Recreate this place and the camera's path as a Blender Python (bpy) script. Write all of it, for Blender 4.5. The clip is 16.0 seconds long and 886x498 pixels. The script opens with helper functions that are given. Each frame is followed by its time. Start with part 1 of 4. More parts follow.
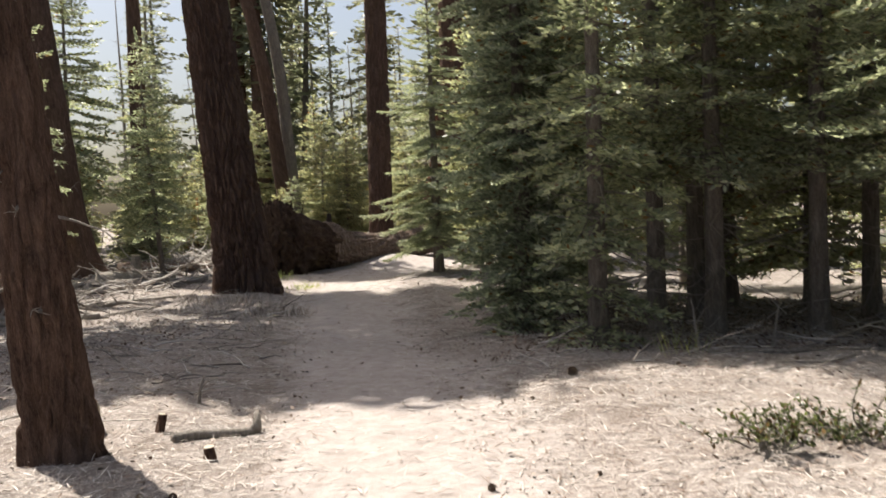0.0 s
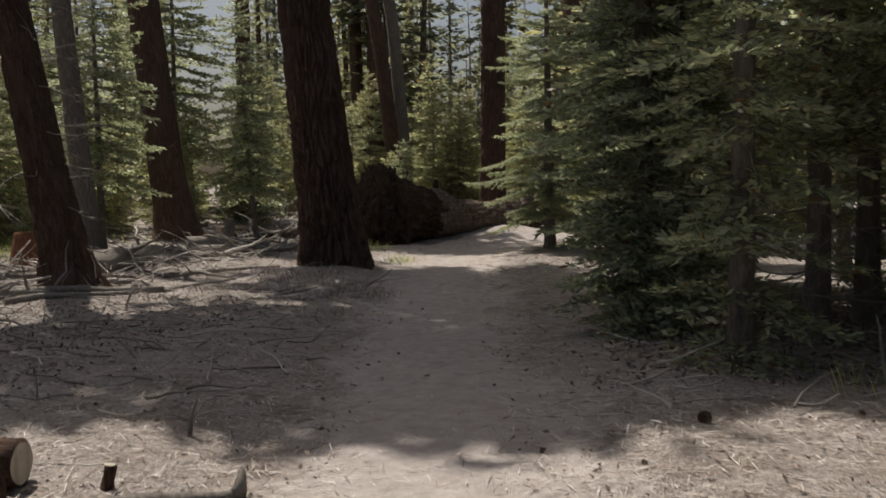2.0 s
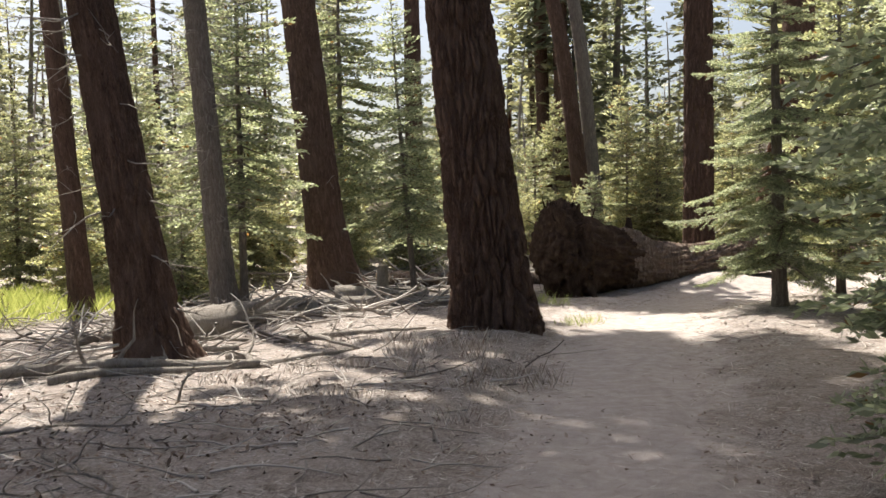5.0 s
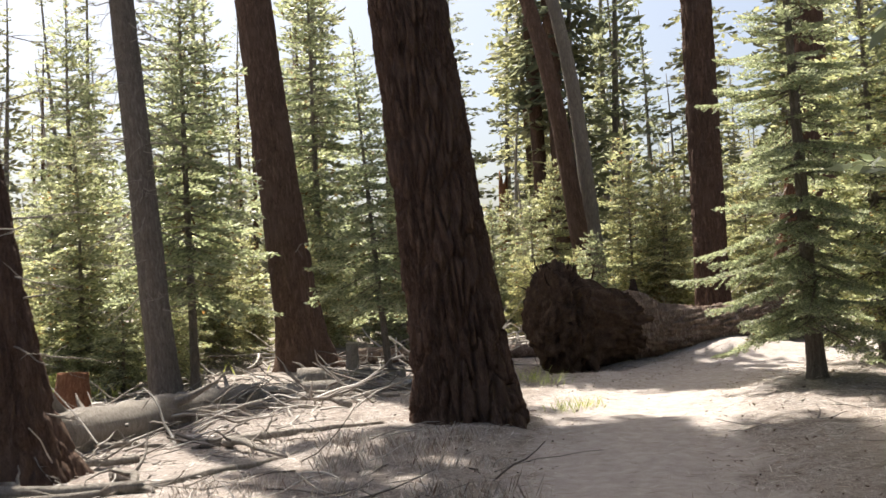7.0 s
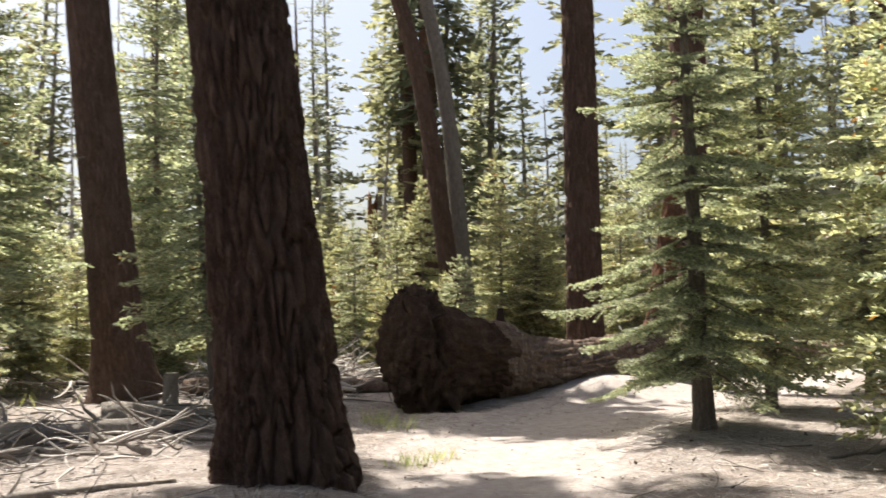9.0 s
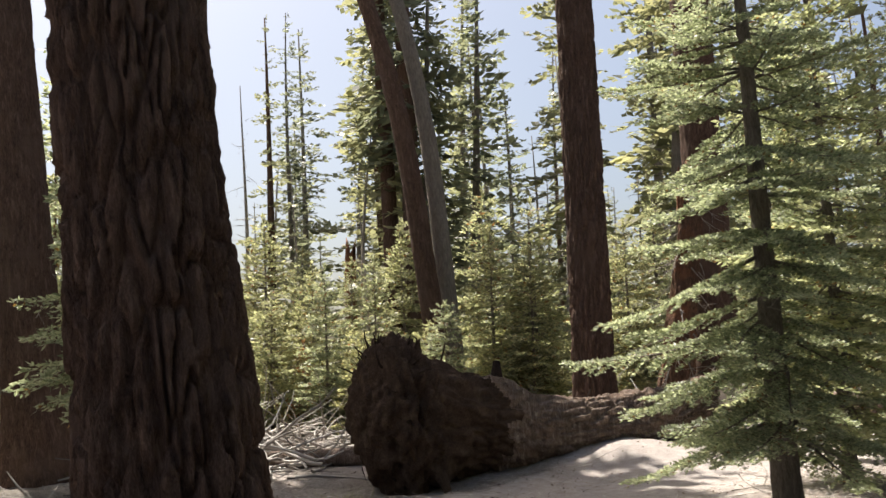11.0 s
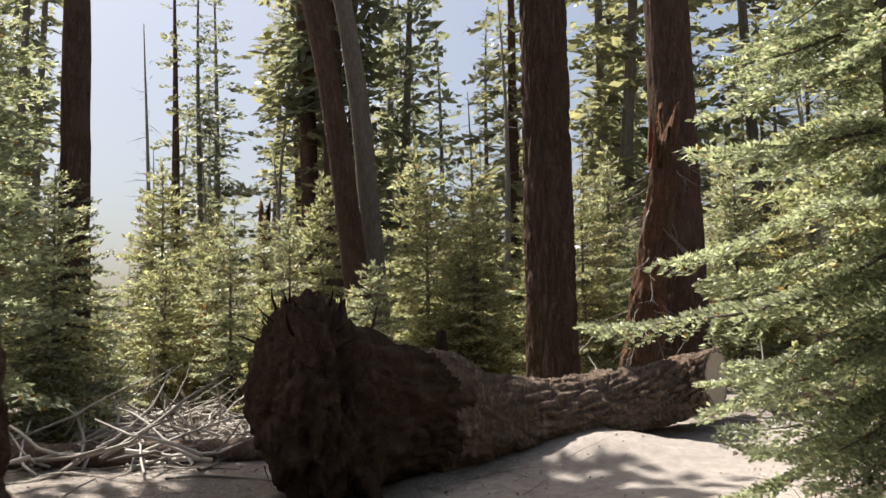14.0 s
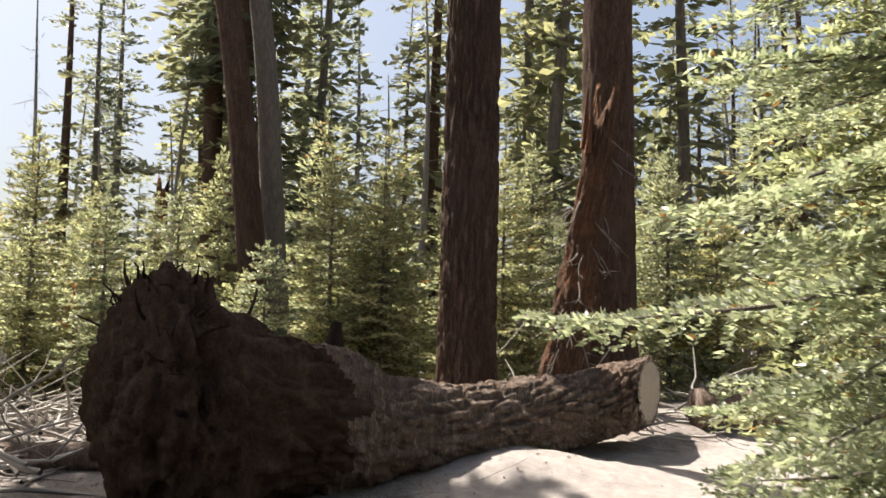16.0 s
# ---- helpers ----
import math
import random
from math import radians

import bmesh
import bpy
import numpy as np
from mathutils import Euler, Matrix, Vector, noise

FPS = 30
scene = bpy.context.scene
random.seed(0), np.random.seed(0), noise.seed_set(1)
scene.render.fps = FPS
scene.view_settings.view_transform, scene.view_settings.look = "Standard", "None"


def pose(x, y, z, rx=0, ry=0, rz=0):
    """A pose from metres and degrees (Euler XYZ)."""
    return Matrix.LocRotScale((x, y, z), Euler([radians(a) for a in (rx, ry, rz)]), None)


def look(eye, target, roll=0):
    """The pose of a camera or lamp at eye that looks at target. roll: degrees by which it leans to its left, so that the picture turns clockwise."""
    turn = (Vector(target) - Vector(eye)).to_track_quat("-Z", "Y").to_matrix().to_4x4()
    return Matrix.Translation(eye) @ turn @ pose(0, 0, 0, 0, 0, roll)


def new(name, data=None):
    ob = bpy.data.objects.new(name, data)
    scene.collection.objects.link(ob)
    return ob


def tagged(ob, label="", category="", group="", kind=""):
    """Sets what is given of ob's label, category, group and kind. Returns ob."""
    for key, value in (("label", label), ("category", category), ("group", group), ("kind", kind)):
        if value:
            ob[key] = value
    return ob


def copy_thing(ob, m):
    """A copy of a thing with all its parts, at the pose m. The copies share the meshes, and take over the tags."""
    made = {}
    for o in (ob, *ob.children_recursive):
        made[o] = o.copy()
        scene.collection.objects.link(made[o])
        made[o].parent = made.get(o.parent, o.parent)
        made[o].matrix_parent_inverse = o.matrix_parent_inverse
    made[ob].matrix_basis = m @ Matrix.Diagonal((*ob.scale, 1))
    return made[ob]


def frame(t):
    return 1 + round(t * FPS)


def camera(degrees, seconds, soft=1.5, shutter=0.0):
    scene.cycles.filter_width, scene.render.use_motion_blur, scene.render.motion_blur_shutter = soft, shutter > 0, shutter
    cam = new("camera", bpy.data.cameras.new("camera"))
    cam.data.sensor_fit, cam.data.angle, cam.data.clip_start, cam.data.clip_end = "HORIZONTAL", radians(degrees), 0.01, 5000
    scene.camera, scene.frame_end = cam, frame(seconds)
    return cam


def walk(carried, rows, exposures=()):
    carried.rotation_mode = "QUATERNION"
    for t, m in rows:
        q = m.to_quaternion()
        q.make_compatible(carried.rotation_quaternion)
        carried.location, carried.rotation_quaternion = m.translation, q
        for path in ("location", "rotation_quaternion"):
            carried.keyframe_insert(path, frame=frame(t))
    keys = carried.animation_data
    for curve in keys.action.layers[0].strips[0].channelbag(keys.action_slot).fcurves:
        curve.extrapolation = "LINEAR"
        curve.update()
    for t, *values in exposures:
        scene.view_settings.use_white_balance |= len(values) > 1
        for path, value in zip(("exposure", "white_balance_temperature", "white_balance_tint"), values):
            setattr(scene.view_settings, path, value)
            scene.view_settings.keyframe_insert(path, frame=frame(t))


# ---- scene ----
cam = camera(50.0, 16.0, soft=1.5, shutter=0.3)
PATH = [
    (0, (1.782, 0.152, 1.479), (1.604, 2.143, 1.401), -2.02),
    (0.5, (1.778, 0.688, 1.487), (1.524, 2.672, 1.483), -0.12),
    (1, (1.806, 1.226, 1.501), (1.512, 3.202, 1.404), 0.68),
    (1.5, (1.812, 1.747, 1.499), (1.473, 3.708, 1.301), 0.35),
    (2, (1.823, 2.293, 1.518), (1.390, 4.240, 1.374), -0.72),
    (2.5, (1.667, 2.857, 1.526), (1.117, 4.778, 1.442), -1.34),
    (3, (1.453, 3.473, 1.509), (0.770, 5.352, 1.443), -1.63),
    (3.5, (1.315, 4.124, 1.505), (0.525, 5.961, 1.473), -1.03),
    (4, (1.214, 4.778, 1.509), (0.412, 6.610, 1.477), -0.83),
    (4.2, (1.172, 5.035, 1.511), (0.378, 6.869, 1.440), -0.35),
    (6.3, (0.819, 7.704, 1.486), (-0.054, 9.503, 1.516), -2.39),
    (6.5, (0.769, 7.947, 1.482), (-0.097, 9.749, 1.531), -2.50),
    (7, (0.600, 8.527, 1.470), (-0.235, 10.342, 1.562), -3.08),
    (7.5, (0.452, 9.052, 1.461), (-0.343, 10.883, 1.582), -3.22),
    (8, (0.362, 9.547, 1.452), (-0.398, 11.391, 1.605), -2.78),
    (8.5, (0.282, 10.084, 1.446), (-0.442, 11.940, 1.619), -2.28),
    (9, (0.157, 10.672, 1.447), (-0.431, 12.579, 1.585), -1.33),
    (9.2, (0.095, 10.926, 1.445), (-0.439, 12.849, 1.574), -2.00),
    (11.3, (-0.817, 13.851, 1.433), (-1.381, 15.752, 1.695), -2.90),
    (11.5, (-0.913, 14.106, 1.429), (-1.548, 15.989, 1.652), -2.11),
    (12, (-1.137, 14.708, 1.418), (-1.891, 16.554, 1.572), -1.96),
    (12.5, (-1.442, 15.210, 1.419), (-1.981, 17.133, 1.523), -2.34),
    (13, (-1.664, 15.620, 1.406), (-2.111, 17.567, 1.499), -2.17),
    (13.5, (-1.734, 16.025, 1.386), (-2.157, 17.975, 1.530), -1.72),
    (14, (-1.722, 16.453, 1.374), (-2.110, 18.405, 1.574), -1.51),
    (14.5, (-1.717, 16.895, 1.363), (-2.125, 18.835, 1.624), -0.67),
    (15, (-1.757, 17.362, 1.359), (-2.029, 19.339, 1.497), 0.02),
    (15.5, (-1.859, 17.849, 1.362), (-2.028, 19.837, 1.503), 0.85),
    (16, (-1.941, 18.326, 1.352), (-2.153, 20.305, 1.549), 0.94),
]
EXPOSURE = [(0.0, 1.05), (0.5, 0.8), (1.0, 0.5), (1.5, 0.2), (2.5, -0.05), (3.5, 0.45), (4.2, 0.95), (6.5, 1.35), (8.5, 1.2), (9.2, 1.3), (11.5, 1.05), (13.0, 0.93), (14.5, 0.93), (15.5, 1.03), (16.0, 1.18)]
walk(cam, [(t, look(eye, target, roll)) for t, eye, target, roll in PATH], EXPOSURE)

# ---- world and sun ----
SUN_AZ = radians(-50.0)          # from +y, towards +x
SUN_EL = radians(60.0)
world = bpy.data.worlds.new("sky")
scene.world = world
world.use_nodes = True
wn = world.node_tree.nodes
sky = wn.new("ShaderNodeTexSky")
sky.sky_type = "NISHITA"
sky.sun_disc = False
sky.sun_elevation, sky.sun_rotation = SUN_EL, SUN_AZ
sky.air_density, sky.dust_density, sky.ozone_density = 1.0, 4.5, 0.4
wn["Background"].inputs["Strength"].default_value = 0.07
world.node_tree.links.new(sky.outputs["Color"], wn["Background"].inputs["Color"])
sun_data = bpy.data.lights.new("sun", "SUN")
sun_data.energy, sun_data.angle, sun_data.color = 5.0, radians(0.53), (1.0, 0.94, 0.835)
sun = new("sun", sun_data)
to_sun = Vector((math.sin(SUN_AZ) * math.cos(SUN_EL), math.cos(SUN_AZ) * math.cos(SUN_EL), math.sin(SUN_EL)))
sun.matrix_world = look(to_sun * 60, (0, 0, 0))

# ---- materials ----


class Nodes:
    """A small writer of node trees."""

    def __init__(self, name, rough=0.9, spec=0.2):
        self.mat = bpy.data.materials.new(name)
        self.mat.use_nodes = True
        self.tree = self.mat.node_tree
        self.bsdf = self.tree.nodes["Principled BSDF"]
        self.bsdf.inputs["Roughness"].default_value = rough
        self.bsdf.inputs["Specular IOR Level"].default_value = spec

    def add(self, kind, **sets):
        n = self.tree.nodes.new(kind)
        for k, v in sets.items():
            n.inputs[k.replace("_", " ")].default_value = v
        return n

    def link(self, a, b):
        self.tree.links.new(a, b)

    def coords(self, scale=(1, 1, 1), kind="Object"):
        c = self.tree.nodes.new("ShaderNodeTexCoord")
        m = self.tree.nodes.new("ShaderNodeMapping")
        m.inputs["Scale"].default_value = scale
        self.link(c.outputs[kind], m.inputs["Vector"])
        return m.outputs["Vector"]

    def noise(self, vec, scale, detail=4.0, rough=0.6, distortion=0.0):
        n = self.add("ShaderNodeTexNoise", Scale=scale, Detail=detail, Roughness=rough, Distortion=distortion)
        self.link(vec, n.inputs["Vector"])
        return n.outputs["Fac"]

    def ramp(self, fac, stops):
        r = self.tree.nodes.new("ShaderNodeValToRGB")
        while len(r.color_ramp.elements) < len(stops):
            r.color_ramp.elements.new(0.5)
        for e, (p, c) in zip(r.color_ramp.elements, stops):
            e.position, e.color = p, (*c, 1.0)
        self.link(fac, r.inputs["Fac"])
        return r.outputs["Color"]

    def mix(self, fac, a, b, blend="MIX"):
        m = self.tree.nodes.new("ShaderNodeMix")
        m.data_type, m.blend_type = "RGBA", blend
        for sock, v in ((m.inputs[0], fac), (m.inputs[6], a), (m.inputs[7], b)):
            if isinstance(v, (int, float)):
                sock.default_value = v
            elif isinstance(v, tuple):
                sock.default_value = (*v, 1.0)
            else:
                self.link(v, sock)
        return m.outputs[2]

    def bump(self, height, strength=0.5, distance=0.02):
        b = self.add("ShaderNodeBump", Strength=strength, Distance=distance)
        self.link(height, b.inputs["Height"])
        self.link(b.outputs["Normal"], self.bsdf.inputs["Normal"])

    def colour(self, c):
        self.link(c, self.bsdf.inputs["Base Color"])
        return self.mat


def bark_material(name, dark, mid, pale, fine=1.0, patch=None):
    n = Nodes(name, 0.92, 0.15)
    v = n.coords((1, 1, 0.22))
    a = n.noise(v, 16 * fine, 6, 0.65, 0.4)
    b = n.noise(v, 70 * fine, 3, 0.6)
    big = n.noise(n.coords(), 1.6, 3)
    c = n.ramp(a, [(0.3, dark), (0.52, mid), (0.72, pale)])
    c = n.mix(0.35, c, n.ramp(b, [(0.3, dark), (0.7, pale)]))
    if patch:
        c = n.mix(n.ramp(big, [(0.5, (0, 0, 0)), (0.68, (0.8, 0.8, 0.8))]), c, patch)
    flake = n.noise(n.coords((1, 1, 0.45)), 130 * fine, 3, 0.7, 0.6)
    c = n.mix(n.ramp(flake, [(0.5, (0, 0, 0)), (0.62, (0.3, 0.3, 0.3))]), c, pale)
    n.bump(n.mix(0.35, n.mix(0.4, a, b), flake), 1.0, 0.06)
    return n.colour(c)


BARK_PINE = bark_material("pine_bark", (0.024, 0.013, 0.010), (0.095, 0.052, 0.037), (0.25, 0.17, 0.13), 1.0, (0.145, 0.095, 0.074))
BARK_GREY = bark_material("grey_bark", (0.10, 0.085, 0.07), (0.23, 0.20, 0.175), (0.36, 0.32, 0.28), 1.2)
BARK_FIR = bark_material("fir_bark", (0.07, 0.055, 0.045), (0.20, 0.165, 0.14), (0.38, 0.34, 0.30), 1.6)
BARK_LOG = bark_material("log_bark", (0.03, 0.016, 0.011), (0.15, 0.085, 0.056), (0.56, 0.47, 0.40), 1.0, (0.26, 0.17, 0.12))
DEADWOOD = bark_material("weathered_deadwood", (0.16, 0.135, 0.115), (0.36, 0.32, 0.28), (0.52, 0.475, 0.43), 2.0)
SPLINTER = bark_material("torn_red_wood", (0.07, 0.026, 0.015), (0.22, 0.09, 0.05), (0.42, 0.23, 0.14), 2.0)
SNAG_WOOD = bark_material("weathered_red_snag", (0.03, 0.016, 0.011), (0.12, 0.06, 0.038), (0.30, 0.19, 0.13), 1.3, (0.34, 0.15, 0.075))
CHARRED = bark_material("dark_rot_wood", (0.012, 0.009, 0.007), (0.035, 0.022, 0.016), (0.08, 0.05, 0.035), 1.5)


def soil_material():
    n = Nodes("root_soil", 1.0, 0.05)
    v = n.coords()
    a = n.noise(v, 5, 6, 0.7)
    b = n.noise(v, 38, 4, 0.7)
    c = n.mix(0.4, n.ramp(a, [(0.3, (0.028, 0.018, 0.013)), (0.55, (0.085, 0.055, 0.04)), (0.75, (0.19, 0.135, 0.10))]),
              n.ramp(b, [(0.3, (0.02, 0.014, 0.011)), (0.7, (0.14, 0.095, 0.07))]))
    n.bump(n.mix(0.5, a, b), 1.0, 0.04)
    return n.colour(c)


SOIL = soil_material()


def cut_wood_material():
    n = Nodes("sawn_wood", 0.85, 0.2)
    w = n.add("ShaderNodeTexWave", Scale=22.0, Distortion=1.5, Detail=2.0)
    w.wave_type, w.rings_direction = "RINGS", "X"
    n.link(n.coords(), w.inputs["Vector"])
    big = n.noise(n.coords(), 9, 4)
    c = n.mix(0.35, n.ramp(w.outputs["Fac"], [(0.2, (0.42, 0.36, 0.28)), (0.8, (0.58, 0.52, 0.43))]),
              n.ramp(big, [(0.3, (0.32, 0.27, 0.22)), (0.7, (0.62, 0.57, 0.5))]))
    return n.colour(c)


SAWN = cut_wood_material()


def leaf_material(name, shade, light, dry=None, share=0.04):
    """Needle sprays: colour by piece, some light let through."""
    n = Nodes(name, 0.4, 0.8)
    g = n.tree.nodes.new("ShaderNodeNewGeometry")
    o = n.tree.nodes.new("ShaderNodeObjectInfo")
    c = n.ramp(g.outputs["Random Per Island"], [(0.0, shade), (0.75, light), (1.0, tuple(1.25 * v for v in light))])
    if dry:
        c = n.mix(n.ramp(g.outputs["Random Per Island"], [(1 - share, (0, 0, 0)), (1 - share + 0.005, (1, 1, 1))]), c, dry)
    tint = n.ramp(o.outputs["Random"], [(0.0, (0.82, 0.86, 0.9)), (1.0, (1.12, 1.06, 0.9))])
    c = n.mix(1.0, c, tint, "MULTIPLY")
    n.colour(c)
    t = n.tree.nodes.new("ShaderNodeBsdfTranslucent")
    n.link(n.mix(1.0, c, (1.04, 1.06, 0.85), "MULTIPLY"), t.inputs["Color"])
    m = n.tree.nodes.new("ShaderNodeMixShader")
    m.inputs[0].default_value = 0.64
    out = n.tree.nodes["Material Output"]
    n.link(n.bsdf.outputs[0], m.inputs[1])
    n.link(t.outputs[0], m.inputs[2])
    n.link(m.outputs[0], out.inputs["Surface"])
    return n.mat


FIR_LEAF = leaf_material("fir_needles", (0.18, 0.21, 0.13), (0.47, 0.49, 0.37), (0.24, 0.13, 0.05), 0.03)
SAPLING_LEAF = leaf_material("young_fir_needles", (0.19, 0.205, 0.12), (0.49, 0.485, 0.335), (0.28, 0.14, 0.06), 0.04)
TALL_LEAF = leaf_material("tall_conifer_needles", (0.12, 0.13, 0.095), (0.30, 0.30, 0.215))
DRY_LEAF = leaf_material("dry_red_needles", (0.22, 0.085, 0.035), (0.36, 0.16, 0.07))
GRASS = leaf_material("green_grass", (0.22, 0.27, 0.08), (0.42, 0.45, 0.19))
BUSH_LEAF = leaf_material("shrub_leaves", (0.05, 0.065, 0.025), (0.13, 0.15, 0.06), (0.14, 0.09, 0.05), 0.2)


def straw_material(name, dark, mid, pale):
    n = Nodes(name, 0.7, 0.35)
    g = n.tree.nodes.new("ShaderNodeNewGeometry")
    return n.colour(n.ramp(g.outputs["Random Per Island"], [(0.0, dark), (0.45, mid), (1.0, pale)]))


STRAW = straw_material("needle_straw", (0.15, 0.095, 0.068), (0.34, 0.285, 0.24), (0.66, 0.61, 0.56))
TWIG = straw_material("dead_twigs", (0.10, 0.082, 0.07), (0.27, 0.24, 0.215), (0.56, 0.52, 0.48))
CHIPS = straw_material("bark_chips", (0.05, 0.032, 0.024), (0.13, 0.085, 0.06), (0.33, 0.26, 0.21))
CONE_MAT = bark_material("pine_cone_scales", (0.12, 0.08, 0.055), (0.30, 0.21, 0.15), (0.5, 0.39, 0.30), 4.0)


def ground_material():
    n = Nodes("forest_ground", 0.95, 0.12)
    at = n.tree.nodes.new("ShaderNodeAttribute")
    at.attribute_name = "trail"
    v = n.coords()
    big = n.noise(v, 0.9, 5, 0.65)
    mid = n.noise(v, 7, 5, 0.7)
    fine = n.noise(n.coords((1, 0.35, 1)), 60, 4, 0.75, 1.2)
    fine2 = n.noise(n.coords((0.35, 1, 1)), 55, 4, 0.75, 1.2)
    grit = n.noise(v, 190, 2, 0.6)
    litter = n.ramp(fine, [(0.34, (0.072, 0.053, 0.045)), (0.5, (0.232, 0.187, 0.16)), (0.64, (0.55, 0.485, 0.44))])
    litter2 = n.ramp(fine2, [(0.34, (0.09, 0.07, 0.058)), (0.5, (0.285, 0.238, 0.208)), (0.65, (0.61, 0.55, 0.505))])
    litter = n.mix(n.ramp(mid, [(0.4, (0, 0, 0)), (0.6, (1, 1, 1))]), litter, litter2)
    litter = n.mix(n.ramp(big, [(0.35, (0, 0, 0)), (0.7, (0.5, 0.5, 0.5))]), litter, (0.30, 0.225, 0.185))
    dirt = n.ramp(mid, [(0.3, (0.29, 0.232, 0.205)), (0.55, (0.41, 0.345, 0.315)), (0.75, (0.52, 0.455, 0.42))])
    dirt = n.mix(0.25, dirt, n.ramp(grit, [(0.35, (0.222, 0.168, 0.139)), (0.65, (0.602, 0.531, 0.478))]))
    # darker brown mottling over the litter, for contrast
    mottle = n.noise(v, 2.3, 5, 0.7)
    litter = n.mix(n.ramp(mottle, [(0.5, (0, 0, 0)), (0.62, (0.6, 0.6, 0.6))]), litter, n.ramp(fine, [(0.35, (0.06, 0.038, 0.028)), (0.65, (0.26, 0.19, 0.145))]))
    edge = n.mix(0.45, at.outputs["Fac"], mid)
    c = n.mix(n.ramp(edge, [(0.36, (0, 0, 0)), (0.58, (1, 1, 1))]), litter, dirt)
    n.bump(n.mix(0.5, fine, n.mix(0.5, grit, mid)), 0.8, 0.025)
    dusty = n.add("ShaderNodeHueSaturation", Saturation=0.72, Value=0.97)
    n.link(c, dusty.inputs["Color"])
    return n.colour(dusty.outputs["Color"])


GROUND = ground_material()

# ---- small geometry tools ----
RNG = np.random.default_rng(7)


def vnoise(p, seed=0):
    """Smooth value noise, 0 to 1, at rows of places."""
    p = np.asarray(p, float)
    i = np.floor(p).astype(np.int64)
    f = p - i
    f = f * f * (3 - 2 * f)
    out = np.zeros(len(p))
    for dx in (0, 1):
        for dy in (0, 1):
            for dz in (0, 1):
                h = (i[:, 0] + dx) * 374761393 + (i[:, 1] + dy) * 668265263 + (i[:, 2] + dz) * 2147483647 + seed * 974711
                h = (h ^ (h >> 13)) * 1274126177
                h = ((h ^ (h >> 16)) & 0xFFFF) / 65535.0
                w = (f[:, 0] if dx else 1 - f[:, 0]) * (f[:, 1] if dy else 1 - f[:, 1]) * (f[:, 2] if dz else 1 - f[:, 2])
                out += w * h
    return out


def fbm(p, octaves=3, seed=0):
    p, total, amp = np.asarray(p, float), 0.0, 0.5
    for k in range(octaves):
        total = total + amp * vnoise(p * 2**k, seed + k)
        amp *= 0.5
    return total / (1 - 0.5**octaves)


def plate_cells(p, seed=0):
    """Worley cells: how far inside its cell each place lies (0 at the joints), and a random number for each cell."""
    p = np.asarray(p, float)
    i = np.floor(p).astype(np.int64)
    f1, f2, key = np.full(len(p), 9.0), np.full(len(p), 9.0), np.zeros(len(p))
    for dx in (-1, 0, 1):
        for dy in (-1, 0, 1):
            for dz in (-1, 0, 1):
                c = i + np.array([dx, dy, dz])
                h = c[:, 0] * 374761393 + c[:, 1] * 668265263 + c[:, 2] * 1103515245 + seed * 974711
                h = (h ^ (h >> 13)) * 1274126177
                h = h ^ (h >> 16)
                a, b, e = (h & 0x3FF) / 1023.0, ((h >> 10) & 0x3FF) / 1023.0, ((h >> 20) & 0x3FF) / 1023.0
                d = np.sqrt((c[:, 0] + a - p[:, 0]) ** 2 + (c[:, 1] + b - p[:, 1]) ** 2 + (c[:, 2] + e - p[:, 2]) ** 2)
                near = d < f1
                f2 = np.where(near, f1, np.minimum(f2, d))
                key = np.where(near, (a * 7 + b * 3 + e) % 1.0, key)
                f1 = np.where(near, d, f1)
    return f2 - f1, key


def smooth(a, b, x):
    t = np.clip((x - a) / (b - a), 0, 1)
    return t * t * (3 - 2 * t)


def mesh_of(name, verts, faces, mat, shaded=True):
    me = bpy.data.meshes.new(name)
    me.from_pydata(np.asarray(verts).tolist() if not isinstance(verts, list) else verts, [], np.asarray(faces).tolist() if not isinstance(faces, list) else faces)
    me.materials.append(mat)
    if shaded:
        me.polygons.foreach_set("use_smooth", [True] * len(me.polygons))
    return me


def quads_mesh(name, q, mat):
    """A mesh of loose four-cornered pieces, from an array (n, 4, 3)."""
    q = np.asarray(q, np.float32)
    n = len(q)
    me = bpy.data.meshes.new(name)
    me.vertices.add(4 * n)
    me.vertices.foreach_set("co", q.ravel())
    me.loops.add(4 * n)
    me.loops.foreach_set("vertex_index", np.arange(4 * n, dtype=np.int32))
    me.polygons.add(n)
    me.polygons.foreach_set("loop_start", np.arange(0, 4 * n, 4, dtype=np.int32))
    me.materials.append(mat)
    me.update(calc_edges=True)
    return me


def part(name, me, parent, label=""):
    ob = new(name, me)
    ob.parent = parent
    return tagged(ob, label)


def thing(name, m, label, category, group="", kind=""):
    ob = new(name)
    ob.matrix_world = m
    return tagged(ob, label, category, group, kind)


